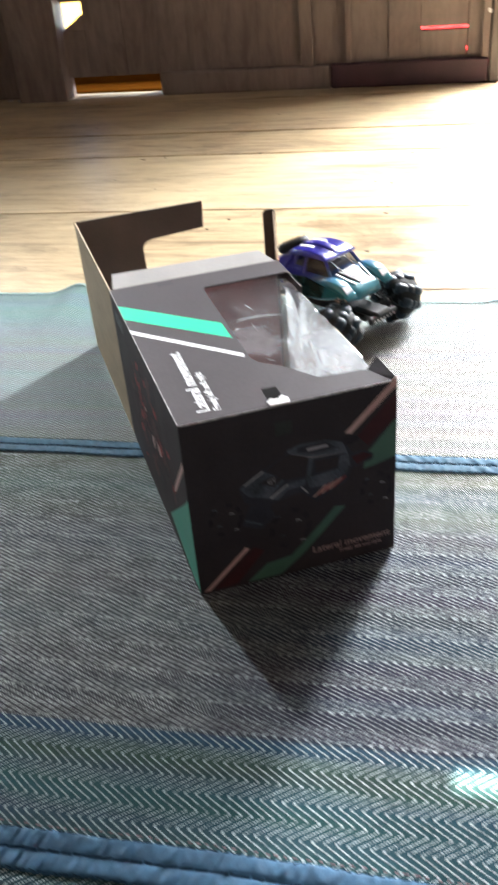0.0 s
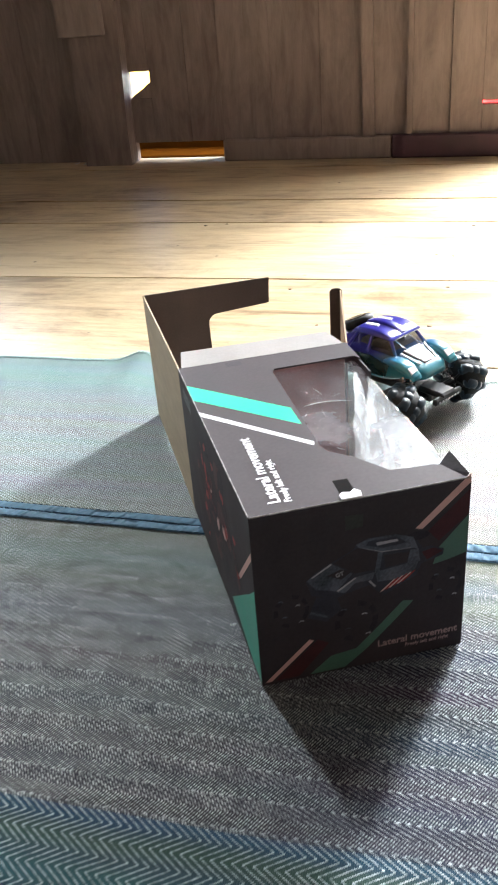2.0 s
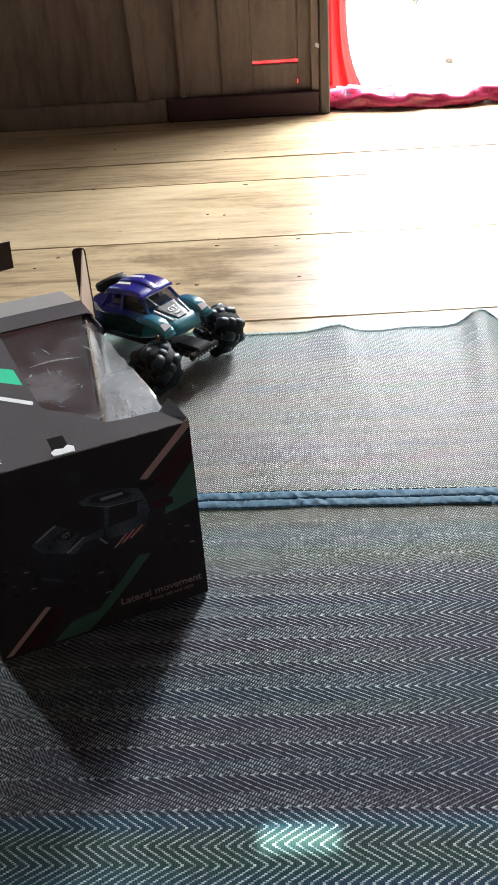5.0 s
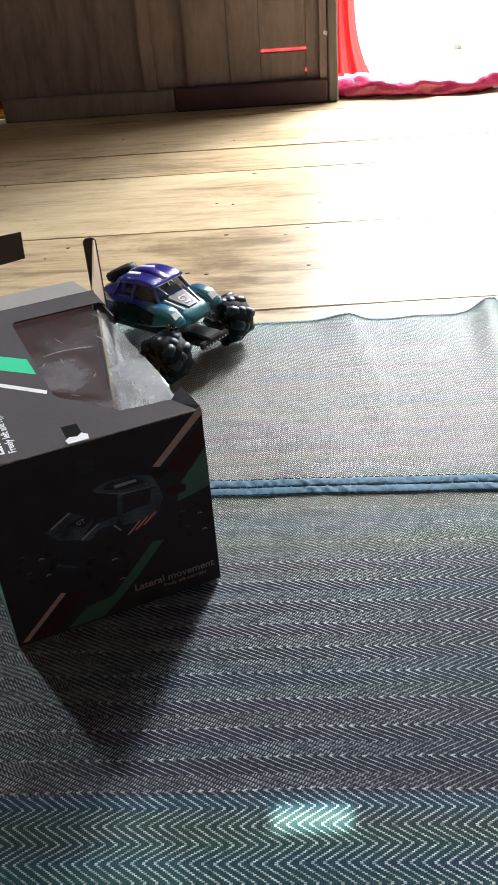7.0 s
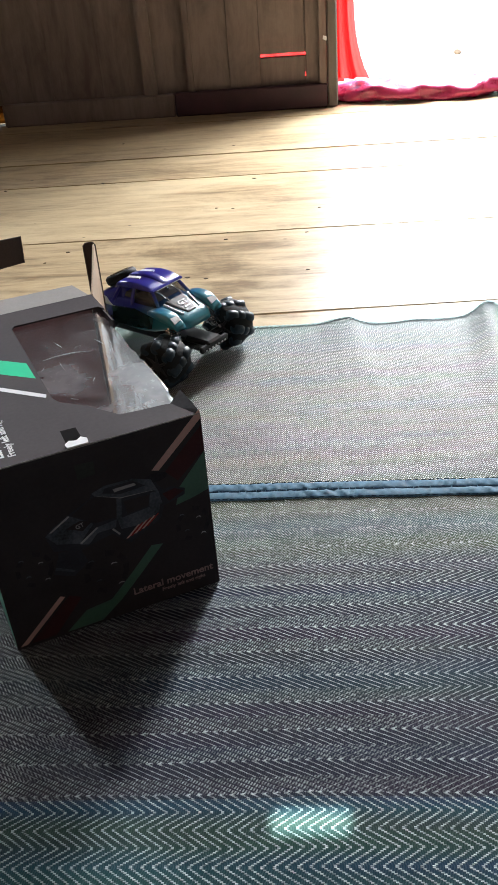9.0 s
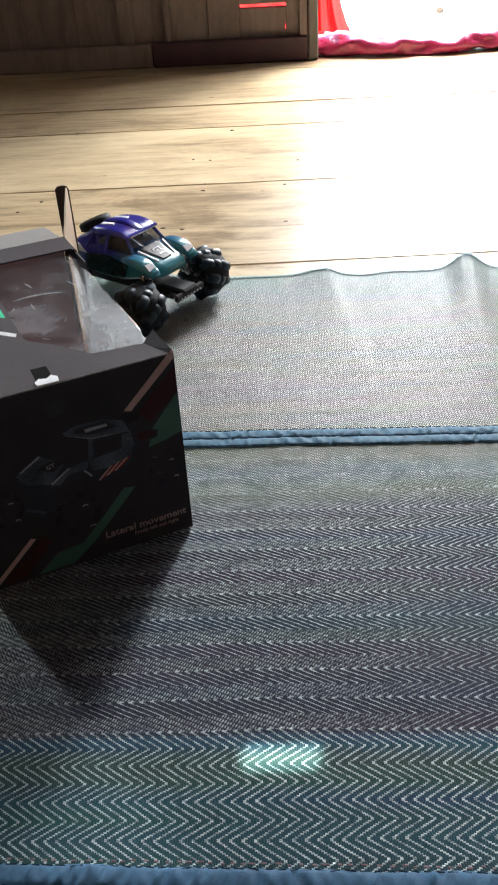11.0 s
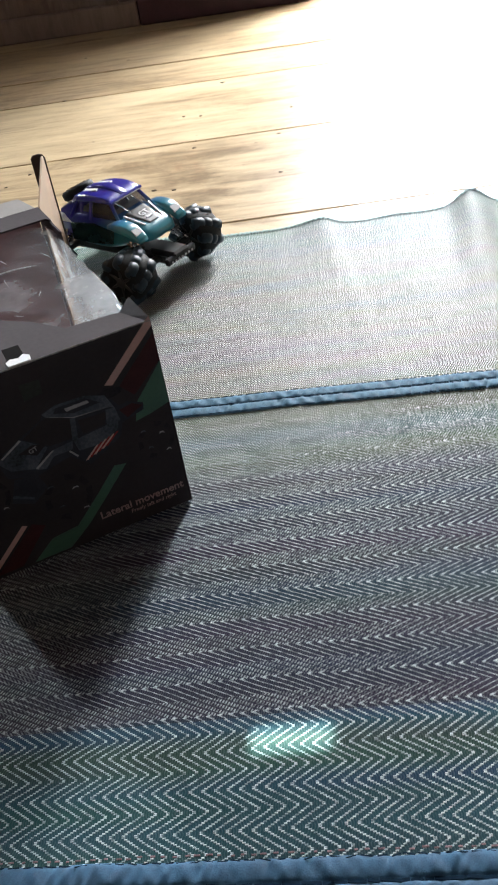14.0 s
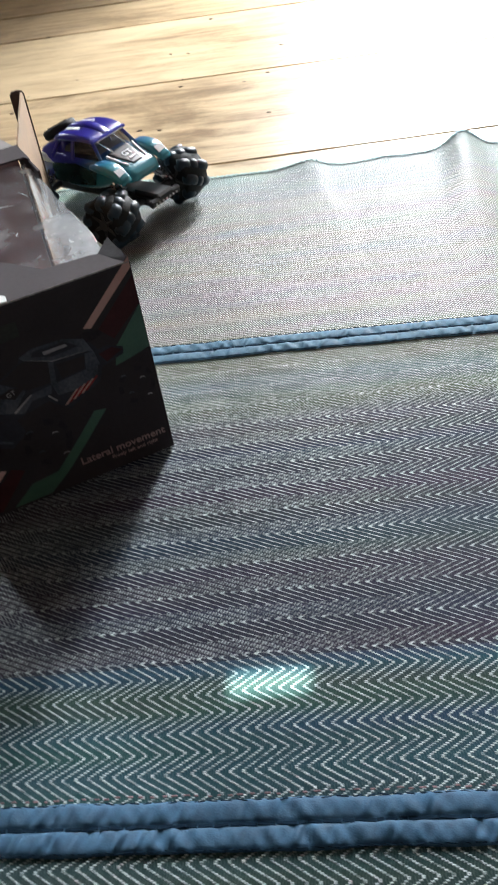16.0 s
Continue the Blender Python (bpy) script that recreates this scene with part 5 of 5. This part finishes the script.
    part("roll_bar", bm, CHROME, car, "silvered roll bar in the cabin")
    bm = block(bmesh.new(), (0.0300, -0.026, 0.1172), (0.0316, 0.026, 0.1184), 0.0004)
    part("visor", bm, WHITE_DECAL, roof, "white visor edge")
    # sloping rear deck
    bm = shell(bmesh.new(), [(-0.092, 0.016, 0.080, 0.090, 0.014), (-0.080, 0.030, 0.080, 0.0985, 0.026), (-0.055, 0.034, 0.082, 0.110, 0.029), (-0.034, 0.032, 0.084, 0.1215, 0.027)], power=5)
    part("rear_deck", bm, PAINT, car, "deep blue sloping rear deck", smooth=True)
    # spare wheel lying on the tail
    spare_m = pose(-0.064, 0, 0.114, 0, -24, 0)
    bm = lathe(bmesh.new(), [(0.012, -0.006), (0.021, -0.007), (0.0245, -0.004), (0.0245, 0.004), (0.021, 0.007), (0.012, 0.006)], 24, spare_m)
    spare = part("spare_wheel", bm, RUBBER, car, "spare wheel on the tail", smooth=True)
    bm = lathe(bmesh.new(), [(0.004, 0.0055), (0.012, 0.0062), (0.0155, 0.0080), (0.0150, 0.0062), (0.011, 0.0050), (0.004, 0.0045)], 20, spare_m)
    part("rim", bm, GOLD, spare, "dull gold ring")
    # chassis, axles, shocks
    bm = bmesh.new()
    block(bm, (-0.070, -0.020, 0.034), (0.070, 0.020, 0.050), 0.004)
    block(bm, (0.066, -0.016, 0.042), (0.112, 0.016, 0.052), 0.003)
    block(bm, (0.104, -0.030, 0.038), (0.112, 0.030, 0.048), 0.002)
    part("chassis", bm, BLACK_PLASTIC, car)
    bm = bmesh.new()
    for k in range(7):
        block(bm, (0.1125, -0.024 + 0.007 * k, 0.041), (0.1135, -0.021 + 0.007 * k, 0.043), 0.0)
    part("bumper_lights", bm, WHITE_DECAL, car)
    for x in (-BASE / 2, BASE / 2):
        bm = rod(bmesh.new(), (x, -TRACK / 2, R), (x, TRACK / 2, R), 0.0052, 10)
        block(bm, (x - 0.010, -0.013, R - 0.009), (x + 0.010, 0.013, R + 0.012), 0.003)
        part("axle", bm, BLACK_PLASTIC, car)
        for s in (-1, 1):
            for dx in (-0.007, 0.007):
                bm = rod(bmesh.new(), (x * 0.98 + dx, s * 0.046, R + 0.006), (x * 0.72 + dx, s * 0.030, 0.076), 0.0028, 8)
                for k in range(6):
                    f = 0.2 + 0.1 * k
                    p = Vector((x * 0.98 + dx, s * 0.046, R + 0.006)).lerp(Vector((x * 0.72 + dx, s * 0.030, 0.076)), f)
                    block(bm, p - Vector((0.0042, 0.0042, 0.0011)), p + Vector((0.0042, 0.0042, 0.0011)))
                part("shock_absorber", bm, CHROME, car, "silvered shock absorber")
            w = wheel_parts(car)
            w.matrix_basis = pose(x, s * TRACK / 2, R, 0, random.Random(int(x * 100) + s).uniform(0, 40), 0) @ Matrix.Diagonal((1, s, 1, 1))
    return car


toy_car(pose(-0.093, 1.300, 0.0060, 0, 0, -35) @ Matrix.Scale(0.91, 4))


# ---------------------------------------------------------------- floor boards, one by one
floor = thing("floor", "pale varnished wide wooden floorboards with dark joints and knots", "floor", kind="structure")
JOINTS = [Y0, -1.22, -0.86, -0.48, -0.11, 0.27, 0.66, 1.04, 1.428, 1.806, 2.185, 2.382, 2.735, Y1 + 0.06]
TILT = {1.428: 0.030, 1.806: 0.010, 2.185: 0.004}
rng = random.Random(2)
for a, b in zip(JOINTS, JOINTS[1:]):
    ta, tb = TILT.get(a, 0.0), TILT.get(b, 0.0)
    g = 0.0022 if b in (1.428, 2.382) or a in (1.428, 2.382) else 0.0009
    drop = rng.uniform(0.0, 0.0012)
    bm = bmesh.new()
    pts = [(X0, a + g + ta * X0), (X1, a + g + ta * X1), (X1, b - g + tb * X1), (X0, b - g + tb * X0)]
    prism(bm, pts, -0.028, -drop)
    bmesh.ops.bevel(bm, geom=[e for e in bm.edges if abs(e.verts[0].co.z + drop) < 1e-6 and abs(e.verts[1].co.z + drop) < 1e-6], offset=0.0016, segments=2, affect="EDGES")
    part("plank", bm, FLOOR, floor)
KNOT = surface("dark_knot", (0.045, 0.027, 0.014), 0.5, vary=0.4, size=200)
rk = random.Random(17)
for x, y, r in ((-0.324, 1.746, 5), (-0.356, 1.697, 4), (-0.244, 1.576, 4), (-0.165, 1.599, 3), (-0.087, 1.592, 6), (-0.054, 1.583, 5), (-0.097, 1.466, 7), (-0.067, 1.479, 8), (0.009, 2.155, 7), (-0.052, 2.454, 6), (0.117, 1.600, 5),
                (0.118, 1.785, 5), (0.270, 1.499, 4), (-0.032, 1.770, 6), (0.146, 1.926, 4), (-0.609, 2.157, 7), (-0.560, 2.170, 5), (-0.062, 1.958, 4), (-0.028, 1.948, 4), (-0.347, 2.542, 7), (-0.524, 1.655, 5)):
    pts = []
    for k in range(9):
        a, q = k * 0.698, rk.uniform(0.6, 1.15) * r * 0.00062
        pts.append((x + q * math.cos(a) * 1.15, y + q * math.sin(a) * 0.62))
    part("knot", prism(bmesh.new(), pts, -0.004, 0.0002), KNOT, floor)
under = plain_wall("floor_base", "dark space under the floorboards", WALL_WOOD, [((X0 - 0.05, Y0 - 0.05, -0.08), (X1 + 0.05, Y1 + 0.06, -0.03))])
tagged(under, category="floor")
